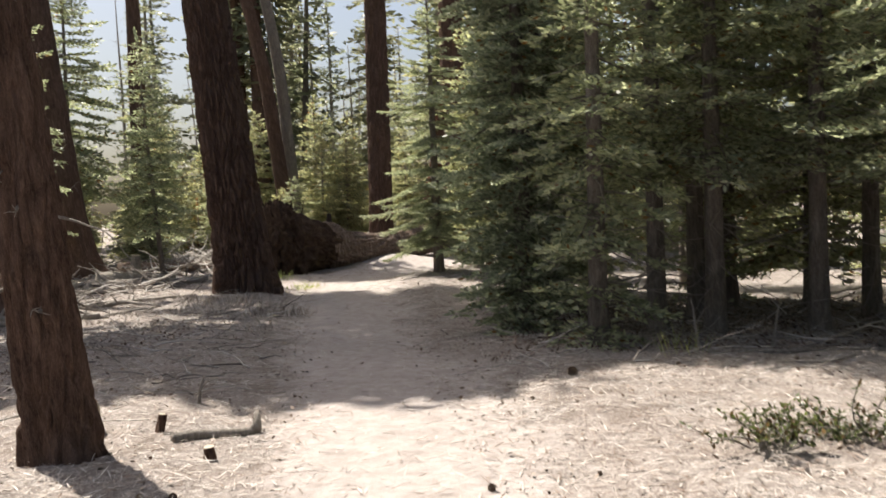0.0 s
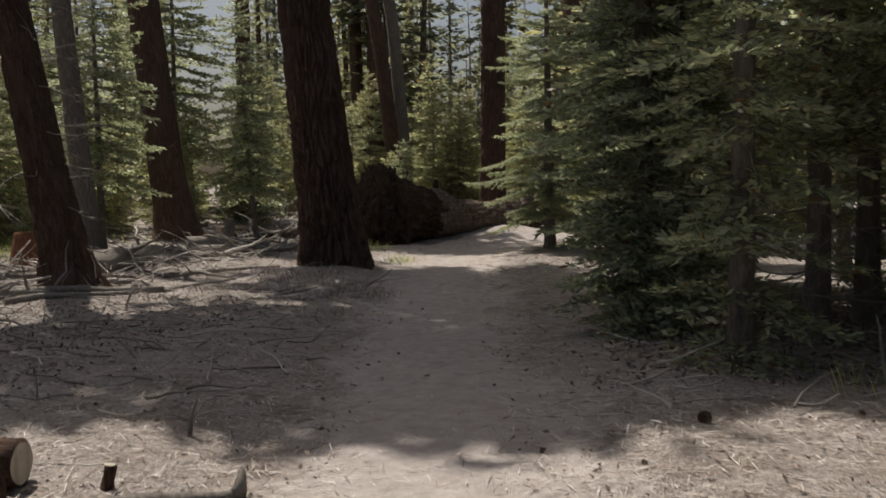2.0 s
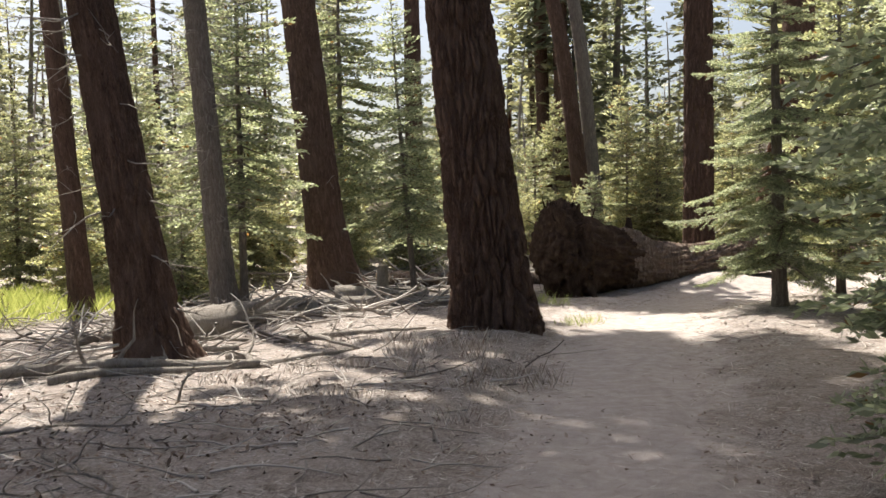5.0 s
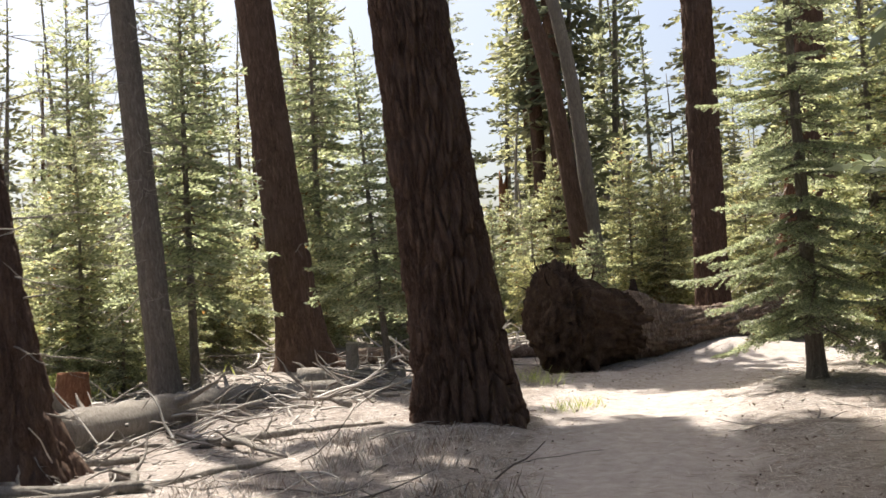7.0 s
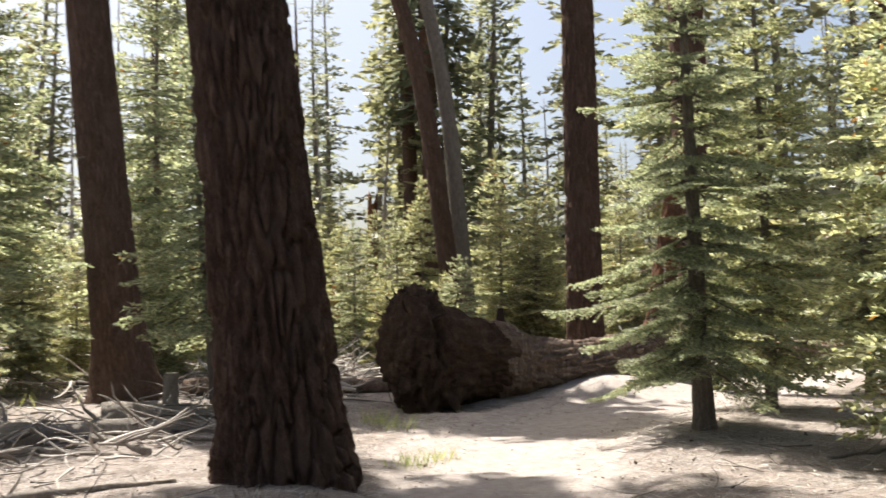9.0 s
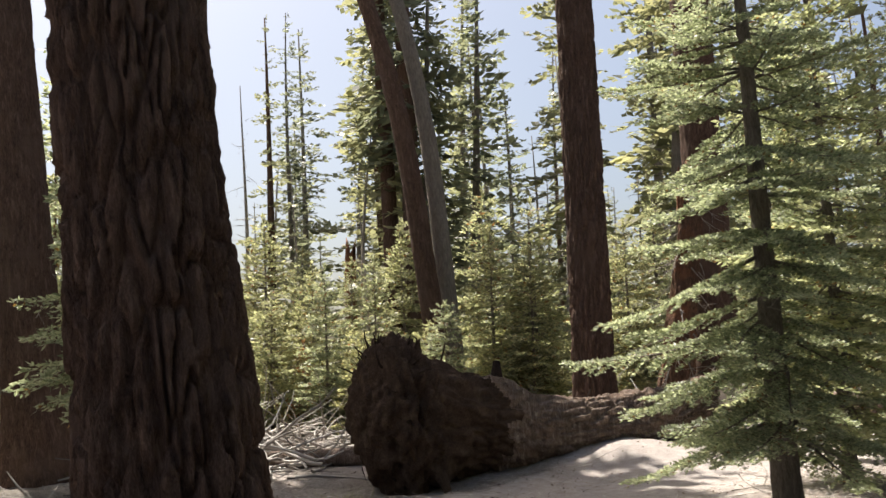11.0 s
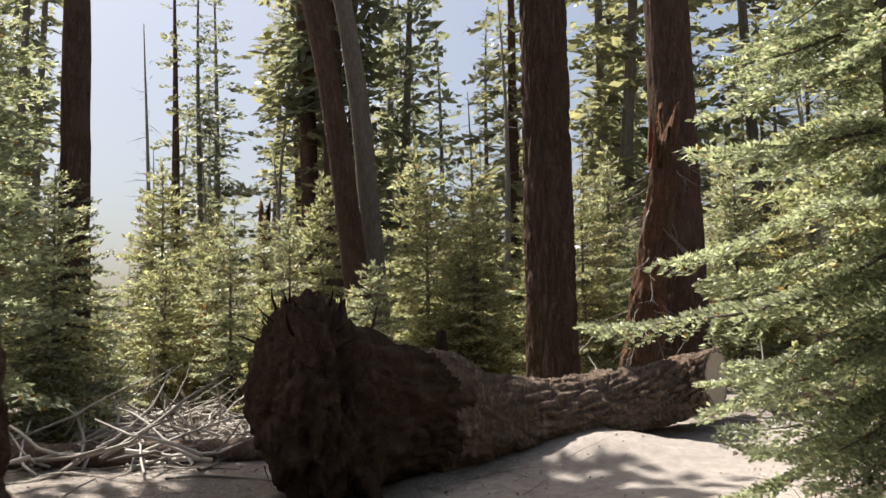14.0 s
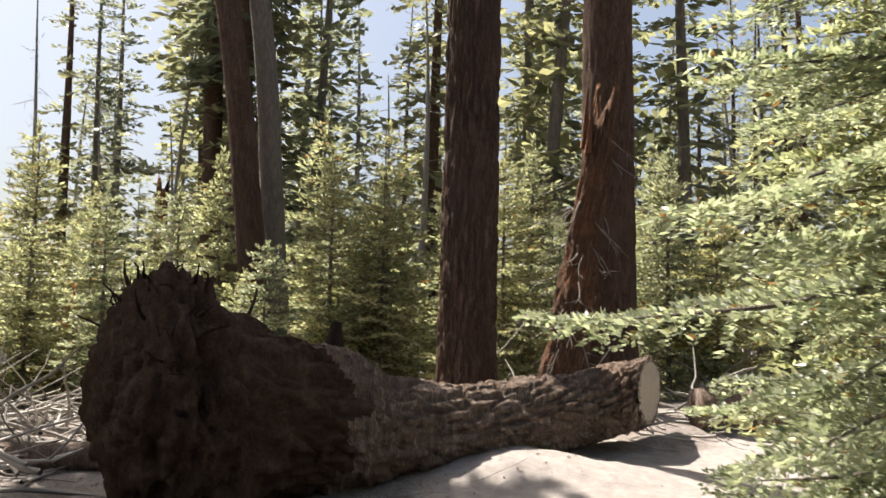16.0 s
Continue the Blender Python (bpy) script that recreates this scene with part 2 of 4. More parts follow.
def tube(points, radii, sides=8, jitter=0.0, seed=0, cap=True):
    """Verts and faces of a tapered tube along points."""
    pts = np.asarray(points, float)
    rad = np.asarray(radii, float)
    tang = np.gradient(pts, axis=0)
    tang /= np.linalg.norm(tang, axis=1)[:, None] + 1e-9
    ref = np.array([0, 0, 1.0]) if abs(tang[0, 2]) < 0.8 else np.array([1.0, 0, 0])
    a = np.cross(tang, ref)
    a /= np.linalg.norm(a, axis=1)[:, None] + 1e-9
    b = np.cross(tang, a)
    th = np.linspace(0, 2 * math.pi, sides, endpoint=False)
    ring = a[:, None] * np.cos(th)[None, :, None] + b[:, None] * np.sin(th)[None, :, None]
    r = rad[:, None] * np.ones(sides)
    v = pts[:, None] + ring * r[..., None]
    if jitter:
        q = v.reshape(-1, 3)
        d = (fbm(q * 9, 2, seed) - 0.5).reshape(r.shape) * jitter
        v = pts[:, None] + ring * (r * (1 + d))[..., None]
    n = len(pts)
    faces = [[i * sides + j, i * sides + (j + 1) % sides, (i + 1) * sides + (j + 1) % sides, (i + 1) * sides + j] for i in range(n - 1) for j in range(sides)]
    if cap:
        faces += [list(range(sides))[::-1], [(n - 1) * sides + j for j in range(sides)]]
    return v.reshape(-1, 3), faces


def joined(pieces):
    vs, fs, k = [], [], 0
    for v, f in pieces:
        vs.append(v)
        fs += [[i + k for i in face] for face in f]
        k += len(v)
    return np.concatenate(vs), fs


def crooked(start, way, length, n=6, bend=0.15, seed=0):
    """Points of a crooked stick."""
    r = np.random.default_rng(seed)
    way = np.asarray(way, float) / np.linalg.norm(way)
    pts = [np.asarray(start, float)]
    for _ in range(n - 1):
        way = way + r.normal(0, bend, 3)
        way /= np.linalg.norm(way)
        pts.append(pts[-1] + way * length / (n - 1))
    return np.array(pts)


# ---- the lie of the land ----
TRAIL = np.array([(1.8, -30), (1.8, -8), (1.6, 2), (1.0, 5.3), (0.4, 8.2), (-0.3, 11.5), (-1.2, 15.5), (-1.9, 18.5), (-2.2, 21), (-2.2, 24), (-1.2, 27.4), (1.2, 30.8), (5, 35), (14, 46)], float)


def trail_distance(x, y):
    best = np.full(np.shape(x), 1e9)
    for (ax, ay), (bx, by) in zip(TRAIL[:-1], TRAIL[1:]):
        dx, dy = bx - ax, by - ay
        t = np.clip(((x - ax) * dx + (y - ay) * dy) / (dx * dx + dy * dy), 0, 1)
        best = np.minimum(best, np.hypot(x - ax - t * dx, y - ay - t * dy))
    return best


def bump_at(x, y, cx, cy, h, sx, sy):
    return h * np.exp(-((x - cx) / sx) ** 2 - ((y - cy) / sy) ** 2)


def ground_height(x, y):
    x, y = np.asarray(x, float), np.asarray(y, float)
    d = trail_distance(x, y)
    z = 0.10 * smooth(0.7, 1.8, d)
    z = z + bump_at(x, y, 3.2, 8.3, 0.10, 3.0, 3.0)
    z = z - 0.10 * smooth(7, 13, y)
    z = z + bump_at(x, y, -1.9, 28.3, 0.30, 1.5, 1.0) + bump_at(x, y, -5.3, 25.7, -0.22, 1.7, 1.4)
    z = z + bump_at(x, y, 0.0, 21.6, 0.14, 1.3, 1.6) + bump_at(x, y, -3.8, 18.1, 0.08, 1.3, 1.3)
    z = z + 0.32 * smooth(27.5, 34, y) * smooth(-8, -2, x) + 0.2 * smooth(30, 44, y)
    z = z - 0.10 * smooth(-5, -9, x) * smooth(32, 20, y)
    p = np.stack([np.ravel(x), np.ravel(y), 0 * np.ravel(x)], 1)
    near = np.exp(-np.hypot(p[:, 0] + 2, p[:, 1] - 14) / 60)
    n = (fbm(p * 0.9, 3, 3) - 0.5) * 0.14 * (0.35 + 0.65 * smooth(0.5, 1.5, np.ravel(d))) + (fbm(p * 5, 2, 9) - 0.5) * 0.05
    far = (fbm(p * 0.03, 2, 5) - 0.5) * 3.0 * (1 - near)
    return z + (n + far * smooth(50, 110, np.hypot(p[:, 0], p[:, 1] - 14))).reshape(np.shape(x))


def gz(x, y):
    return float(ground_height(np.array([x]), np.array([y]))[0])


def at_ground(x, y, rx=0, ry=0, rz=0, scale=1.0, sink=0.0):
    return pose(x, y, gz(x, y) - sink, rx, ry, rz) @ Matrix.Scale(scale, 4)


def spaced(lo, hi, step, reach):
    mid = np.arange(lo, hi + step / 2, step)
    out, d = [], step
    while sum(out) < reach:
        d *= 1.22
        out.append(d)
    off = np.cumsum(out)
    return np.concatenate([lo - off[::-1], mid, hi + off])


gx, gy = spaced(-13, 7, 0.13, 900), spaced(-3, 36, 0.13, 900)
GX, GY = np.meshgrid(gx, gy)
GZ = ground_height(GX, GY)
nx, ny = len(gx), len(gy)
idx = np.arange(nx * ny).reshape(ny, nx)
gme = bpy.data.meshes.new("ground")
cells = np.stack([idx[:-1, :-1], idx[:-1, 1:], idx[1:, 1:], idx[1:, :-1]], -1).reshape(-1, 4)
gme.vertices.add(nx * ny)
gme.vertices.foreach_set("co", np.stack([GX, GY, GZ], -1).astype(np.float32).ravel())
gme.loops.add(cells.size)
gme.loops.foreach_set("vertex_index", cells.astype(np.int32).ravel())
gme.polygons.add(len(cells))
gme.polygons.foreach_set("loop_start", np.arange(0, cells.size, 4, dtype=np.int32))
gme.update(calc_edges=True)
gme.polygons.foreach_set("use_smooth", [True] * len(gme.polygons))
mask = gme.attributes.new("trail", "FLOAT", "POINT")
wob = (fbm(np.stack([GX.ravel(), GY.ravel(), 0 * GX.ravel()], 1) * 1.3, 3, 21) - 0.5) * 0.9
wide = 0.75 + 0.9 * np.exp(-((GY.ravel() - 22.5) / 3.5) ** 2) + 0.9 * np.exp(-((GY.ravel() - 27.5) / 2.5) ** 2)
mask.data.foreach_set("value", (1 - smooth(-0.45, 0.55, trail_distance(GX, GY).ravel() - wide + wob)).astype(np.float32))
gme.materials.append(GROUND)
ground = tagged(new("ground", gme), "dusty pale trail through brown needle litter on the forest floor", "ground", "", "structure")

# ---- trunks ----


def trunk_mesh(name, mat, height, r0, r1, flare=0.5, sides=48, rings=80, ridge=0.03, grain=9.0, bow=0.15, seed=0, dense=2.2, broken=0.0):
    """An upright tapering trunk with fissured bark and a flared foot."""
    zz = height * np.linspace(0, 1, rings) ** dense - 0.15 * (1 - np.linspace(0, 1, rings)) ** 6
    th = np.linspace(0, 2 * math.pi, sides, endpoint=False)
    Z, T = np.meshgrid(zz, th, indexing="ij")
    f = np.clip(Z / height, 0, 1)
    r = r0 + (r1 - r0) * f
    lobes = 1 + 0.45 * np.cos(3 * T + seed) + 0.3 * np.cos(5 * T + 2.1 * seed)
    r = r + flare * r0 * np.exp(-np.maximum(Z, 0) / (1.1 * r0 + 0.12)) * lobes
    p = np.stack([np.cos(T).ravel() * r0 * grain, np.sin(T).ravel() * r0 * grain, Z.ravel() * grain * 0.2], 1)
    warp = (fbm(p * 1.1, 2, seed + 40)[:, None] - 0.5) * 1.3
    edge, key = plate_cells(p * 0.92 + warp, seed)
    small, key2 = plate_cells(p * np.array([2.4, 2.4, 2.0]) + warp, seed + 5)
    plates = smooth(0.0, 0.30, edge) * (0.72 + 0.28 * key) * (0.8 + 0.2 * smooth(0.0, 0.2, small) + 0.08 * key2)
    d = ridge * (plates - 0.7) + ridge * 0.35 * (fbm(p * 5, 2, seed + 11) - 0.5)
    r = r + d.reshape(r.shape) * np.clip(r / r0, 0.3, 1.2)
    bx = bow * np.sin(f * 2.6 + seed) * f
    by = bow * np.cos(f * 3.1 + 2 * seed) * f
    if broken:
        top = height - broken * (0.5 + 0.5 * np.sin(2 * T + seed)) * fbm(np.stack([np.cos(T).ravel() * 3, np.sin(T).ravel() * 3, 0 * T.ravel()], 1), 2, seed + 3).reshape(T.shape) * 2
        Z = np.minimum(Z, top)
    v = np.stack([np.cos(T) * r + bx, np.sin(T) * r + by, Z], -1).reshape(-1, 3)
    i = np.arange(rings * sides).reshape(rings, sides)
    j = np.roll(i, -1, 1)
    faces = np.stack([i[:-1], j[:-1], j[1:], i[1:]], -1).reshape(-1, 4).tolist() + [i[-1].tolist()]
    return mesh_of(name, v, faces, mat)


def stub_groups(count, lo, hi, r_at, length, seed, droop=-0.25, thick=0.012, forks=2):
    """Dead side branches round an upright trunk: verts and faces of each, with its forks."""
    r = np.random.default_rng(seed)
    out = []
    for k in range(count):
        z, a = r.uniform(lo, hi), r.uniform(0, 2 * math.pi)
        ln = length * r.uniform(0.4, 1.2)
        way = (math.cos(a), math.sin(a), droop + r.normal(0, 0.25))
        pts = crooked((math.cos(a) * r_at * 0.8, math.sin(a) * r_at * 0.8, z), way, ln, 6, 0.16, seed * 97 + k)
        group = [tube(pts, np.linspace(thick * r.uniform(0.7, 1.4), thick * 0.25, 6), 4)]
        for _ in range(forks):
            m = r.integers(1, 5)
            sub = crooked(pts[m], np.array(way) + r.normal(0, 0.6, 3), ln * r.uniform(0.25, 0.5), 4, 0.2, r.integers(1e6))
            group.append(tube(sub, np.linspace(thick * 0.5, thick * 0.15, 4), 3))
        out.append(joined(group))
    return out


def stub_branches(*args):
    """The same branches as one mesh, for trees that stay far off."""
    return joined(stub_groups(*args))


# ---- foliage ----


def leaflets(base, way, up, length, width):
    """Pointed four-cornered leaflets: arrays of base, way, up."""
    side = np.cross(way, up)
    side /= np.linalg.norm(side, axis=1)[:, None] + 1e-9
    l, w = np.asarray(length)[:, None], np.asarray(width)[:, None]
    return np.stack([base, base + way * l * 0.45 + side * w * 0.5, base + way * l, base + way * l * 0.45 - side * w * 0.5], 1)


def unit(v):
    return v / (np.linalg.norm(v, axis=-1, keepdims=True) + 1e-9)


LEVELS = {0: (0.115, 0.15, 0.074, 1.4), 1: (0.072, 0.058, 0.033, 0.096), 2: (0.042, 0.015, 0.0165, 0.042)}


def bough(length, seed, fine=1, droop=0.12, wide=1.0):
    """A flat fir spray along +x: (n, 4, 3) leaflets and the points of its twig axis."""
    r = np.random.default_rng(seed)
    step, gap, lw, ll = LEVELS[fine]
    xs = np.linspace(0, 1, 12)
    axis = np.stack([xs * length, 0.06 * length * np.sin(xs * 3 + r.uniform(0, 6)), length * (-droop * xs**1.3 + 0.10 * xs**4)], 1)
    n = max(5, int(length / step))
    ts = np.linspace(0.12, 0.98, n)
    bases, ways, ups, ls, ws = [], [], [], [], []
    up = np.array([0, 0, 1.0])
    for t in ts:
        o = np.array([np.interp(t, xs, axis[:, k]) for k in range(3)])
        for s in (-1, 1):
            if r.random() < 0.10:
                continue
            a = radians(r.uniform(42, 62)) * s
            tl = length * (0.34 if fine == 2 else 0.42) * (1.02 - t) ** 0.75 * (0.35 + 0.65 * min(1, t * 3.5)) * r.uniform(0.6, 1.25) + 0.04
            d = unit(np.array([math.cos(a), math.sin(a), r.uniform(-0.12, 0.06)]))
            if fine == 0:
                k = max(1, int(tl / gap))
                q = np.linspace(0, 0.75, k)
                bases.append(o + d * (q * tl)[:, None])
                ways.append(unit(d + r.normal(0, 0.2, (k, 3))))
                ups.append(unit(up + r.normal(0, 0.4, (k, 3))))
                ls.append(np.full(k, max(0.10, tl / k * ll)) * r.uniform(0.8, 1.2, k))
                ws.append(np.full(k, lw * wide) * r.uniform(0.7, 1.3, k))
                continue
            k = max(2, int(tl / gap))
            q = np.linspace(0.05, 1, k)
            for s2 in (-1, 0, 1) if tl > 0.1 else (-1, 1):
                keep = q[-1:] if s2 == 0 else q
                m = len(keep)
                b = radians(38) * s2
                c, e = math.cos(b), math.sin(b)
                d2 = np.array([d[0] * c - d[1] * e, d[0] * e + d[1] * c, d[2]])
                sag = np.stack([0 * keep, 0 * keep, -0.12 * tl * keep**2], 1)
                bases.append(o + d * (keep * tl)[:, None] + sag + r.normal(0, 0.004, (m, 3)))
                ways.append(unit(d2 + r.normal(0, 0.28, (m, 3)) + np.array([0, 0, 0.3 if fine == 2 else 0.15])))
                ups.append(unit(up + r.normal(0, 0.9, (m, 3))))
                ls.append(ll * r.uniform(0.7, 1.25, m))
                ws.append(lw * r.uniform(0.75, 1.25, m))
    q = leaflets(np.concatenate(bases), np.concatenate(ways), np.concatenate(ups), np.concatenate(ls), np.concatenate(ws))
    return q, axis


def crown_parts(height, low, radius, whorl, per, seed, fine=1, droop=0.12, shape=0.85, gaps=0.1, wide=1.0):
    """Leaflets and branch tubes of a fir crown with whorls of flat boughs."""
    r = np.random.default_rng(seed)
    lens = (0.35, 0.6, 0.85, 1.1, 1.35) if fine else (1.0,) * 5
    kinds = [bough(ln * radius / 1.1 if fine else 1.0, seed * 13 + k, fine, droop, wide) for k, ln in enumerate(lens)]
    kinds += [bough(ln * radius / 1.1 if fine else 1.0, seed * 17 + k, fine, droop, wide) for k, ln in enumerate(lens)]
    leaves, wood = [], []
    z = low
    while z < height - 0.12:
        f = (z - low) / (height - low)
        reach = radius * ((1 - f) ** shape * (0.72 + 0.28 * min(1, f * 6))) + 0.10
        n = max(3, int(round(per * (0.45 + 0.55 * (1 - f)))))
        a0 = r.uniform(0, 6.28)
        for k in range(n):
            if r.random() < gaps:
                continue
            ln = reach * r.uniform(0.6, 1.15)
            a = a0 + 2 * math.pi * k / n + r.normal(0, 0.22)
            tilt = radians(-14 + 44 * f**1.6 + r.normal(0, 7))
            if fine:
                near = min(range(5), key=lambda w: abs(lens[w] * radius / 1.1 - ln))
                q, ax = kinds[near + 5 * int(r.integers(2))]
                grow = ln / ax[-1, 0]
            else:
                q, ax = kinds[int(r.integers(10))]
                grow = ln
            flip = np.array([1, 1 if r.random() < 0.5 else -1, 1.0])
            q, ax = q * grow * flip, ax * grow * flip
            m = np.array(Euler((r.normal(0, 0.14 if fine else 0.25), -tilt, a), "XYZ").to_matrix())
            o = np.array([0, 0, z + r.normal(0, whorl * (0.13 if fine else 0.25))])
            leaves.append(q @ m.T + o)
            if fine:
                wood.append(tube(ax[::3] @ m.T + o, np.linspace(0.006 + 0.009 * ln, 0.003, len(ax[::3])), 4, cap=False))
        z += whorl * r.uniform(0.75, 1.25) * (1 - 0.35 * f)
    tipn = 26
    aa = r.uniform(0, 6.28, tipn)
    bz = height - r.uniform(0, 0.35, tipn)
    leaves.append(leaflets(np.stack([0 * aa, 0 * aa, bz], 1), unit(np.stack([np.cos(aa) * 0.6, np.sin(aa) * 0.6, 0.9 + 0 * aa], 1)), unit(np.stack([-np.cos(aa), -np.sin(aa), 0.8 + 0 * aa], 1)), np.full(tipn, 0.12), np.full(tipn, 0.035)))
    return np.concatenate(leaves), (joined(wood) if wood else None)


def fir_tree(m, height, low, radius, trunk_r, seed, leaf=FIR_LEAF, fine=1, whorl=0.24, per=8, label="", group="", name="fir_tree", droop=0.12, dead=0, gaps=0.1, shape=0.85):
    t = thing(name, m, label, "tree", group)
    part("trunk", trunk_mesh("trunk", BARK_FIR, height, trunk_r, 0.006, 0.25, 20 if fine else 8, 40 if fine else 10, 0.012 if fine else 0.0, 14, 0.04, seed, 1.4), t)
    q, wood = crown_parts(height, low, radius, whorl, per, seed, fine, droop, gaps=gaps, shape=shape)
    part("crown", quads_mesh("crown", q, leaf), t)
    if wood:
        tagged(part("branchwork", mesh_of("branchwork", wood[0], wood[1], BARK_FIR), t), kind="stuff")
    if dead:
        v, f = stub_branches(dead, 0.35, max(low + 1.2, 1.8), trunk_r, 0.75, seed + 3, -0.15, 0.009, 3)
        tagged(part("twigwork", mesh_of("twigwork", v, f, DEADWOOD), t, "bare grey dead lower twigs"), kind="stuff")
    return t

# ---- large pines round the trail ----


def pine_tree(x, y, rx, ry, height, r0, mat, seed, label, sides=48, rings=90, ridge=0.03, grain=9.0, flare=0.5, dead=0, crown=None, name="pine_tree", r1=None, bow=0.15, dead_zone=(0.5, 5.0), dead_len=0.7, sweep=(0.0, 0.0)):
    t = thing(name, at_ground(x, y, rx, ry, 0, 1, 0.05), label, "tree")
    swept = lambda z: np.clip(z / height - 0.25, 0, 1)[..., None] ** 2 * np.array([1.8 * sweep[0], 1.8 * sweep[1], 0.0])
    stem = trunk_mesh("trunk", mat, height, r0, r1 if r1 is not None else r0 * 0.35, flare, sides, rings, ridge, grain, bow, seed)
    if sweep != (0.0, 0.0):
        co = np.empty(3 * len(stem.vertices), np.float32)
        stem.vertices.foreach_get("co", co)
        co = co.reshape(-1, 3)
        stem.vertices.foreach_set("co", (co + swept(co[:, 2])).astype(np.float32).ravel())
    part("trunk", stem, t)
    for v, f in stub_groups(dead, *dead_zone, r0, dead_len, seed + 9, -0.35, 0.011, 3):
        part("dead_branch", mesh_of("dead_branch", v, f, DEADWOOD), t)
    if crown:
        low, radius, per, whorl, *leaf_size = crown
        q, _ = crown_parts(height, low, radius, whorl, per, seed + 1, 0, 0.2, gaps=0.25, shape=0.6, wide=leaf_size[0] if leaf_size else 1.8)
        f = np.clip(q[..., 2] / height, 0, 1)
        q = q + np.stack([bow * np.sin(f * 2.6 + seed) * f, bow * np.cos(f * 3.1 + 2 * seed) * f, 0 * f], -1)
        q = q + swept(q[..., 2])
        part("crown", quads_mesh("crown", q, TALL_LEAF), t)
    return t


# rx tips the top towards -y, ry tips it towards +x
pine_tree(-3.75, 18.50, -0.5, -6.7, 26, 0.53, BARK_PINE, 1, "huge old pine with deeply furrowed reddish bark beside the trail", 210, 400, 0.10, 10.5, 0.26, crown=(21, 1.8, 6, 0.9), r1=0.1)
pine_tree(-1.04, 5.62, 0, -6.5, 16, 0.205, BARK_PINE, 2, "slim red-barked pine with shaggy dead twigs by the trail", 110, 190, 0.036, 13, 0.28, dead=16, dead_zone=(0.9, 3.2), dead_len=0.35, r1=0.1)
# sweep bends the next three unseen tops so their crowns shade the trail
pine_tree(-6.55, 14.75, -1, -12.5, 21, 0.33, BARK_PINE, 3, "leaning pine with dead twigs hanging round its foot", 120, 190, 0.05, 10.5, 0.55, dead=34, dead_zone=(0.2, 4.5), dead_len=1.0, crown=(14.3, 3.4, 12, 0.34, 1.6), r1=0.06, sweep=(5.2, 1.6))
pine_tree(-10.0, 20.6, -1, -5.6, 29, 0.24, BARK_FIR, 4, "grey-brown leaning conifer wrapped in fine dead twigs", 64, 90, 0.02, 11, 0.35, dead=130, dead_zone=(1.0, 8.5), dead_len=1.0, crown=(19.5, 3.0, 5, 0.6, 2.0), r1=0.08, sweep=(4.6, 0.8))
pine_tree(-11.0, 26.2, -2, -7.6, 33, 0.49, BARK_PINE, 5, "thick dark pine leaning beyond the fallen branches", 90, 130, 0.035, 9, 0.5, dead=10, crown=(22, 3.0, 9, 0.5, 1.7), r1=0.2, sweep=(5.8, -4.2))
pine_tree(-12.2, 19.3, 0, -7.0, 18, 0.22, BARK_PINE, 6, "slender leaning pine at the edge of a clearing", 40, 60, 0.02, 9, 0.35, dead=14, crown=(10, 1.0, 5, 0.8))
pine_tree(-9.25, 13.8, 0, -9.0, 13, 0.15, BARK_PINE, 7, "thin leaning pine at the edge of a clearing", 36, 50, 0.015, 9, 0.3, dead=18, crown=(5.5, 1.7, 7, 0.45))
pine_tree(-2.96, 30.85, 0, 0.3, 28, 0.385, BARK_PINE, 8, "tall straight pine behind the fallen log", 130, 240, 0.06, 11, 0.22, crown=(14, 2.6, 7, 0.8), r1=0.24)
pine_tree(-0.80, 35.5, 0, 0.0, 28, 0.50, BARK_PINE, 9, "broad pine behind a broken snag", 80, 110, 0.04, 9, 0.3, crown=(13, 3.0, 7, 0.8), r1=0.3)
# sweep here carries two unseen crowns aside, keeping their shade off the log
pine_tree(-7.3, 36.3, -1, -6.3, 22, 0.30, BARK_PINE, 10, "brown pine leaning close to a grey trunk", 64, 90, 0.02, 10, 0.3, crown=(17, 1.5, 5, 0.7), r1=0.16, sweep=(-5.0, 4.0))
pine_tree(-7.15, 37.0, -0.5, -4.0, 22, 0.26, BARK_GREY, 11, "pale grey dead-looking trunk close to a brown pine", 64, 90, 0.015, 10, 0.4, crown=(17, 1.2, 5, 0.9), r1=0.15, sweep=(-5.0, 4.0))
pine_tree(-10.6, 44.7, -0.5, -1.5, 24, 0.40, BARK_PINE, 12, "dark pine standing in young firs", 40, 50, 0.03, 8, 0.4, crown=(9, 2.2, 6, 0.7), r1=0.18)
pine_tree(-11.7, 45.4, -0.5, -1.5, 23, 0.34, BARK_PINE, 13, "dark pine standing in young firs", 40, 50, 0.03, 8, 0.4, crown=(8, 2.2, 6, 0.7), r1=0.16)
pine_tree(3.2, 30.5, 0, -1, 24, 0.33, BARK_PINE, 14, "dark pine behind the firs beside the trail", 60, 80, 0.03, 9, 0.35, crown=(8, 2.6, 7, 0.7), r1=0.18)
# added pine: its unseen crown casts the shade before the root plate
pine_tree(-11.1, 31.1, 0, 0, 22, 0.30, BARK_PINE, 15, "tall pine with a dense crown, added to shade the trail before the roots", 48, 60, 0.03, 9, 0.35, crown=(15.5, 3.8, 15, 0.36, 1.6), r1=0.1)

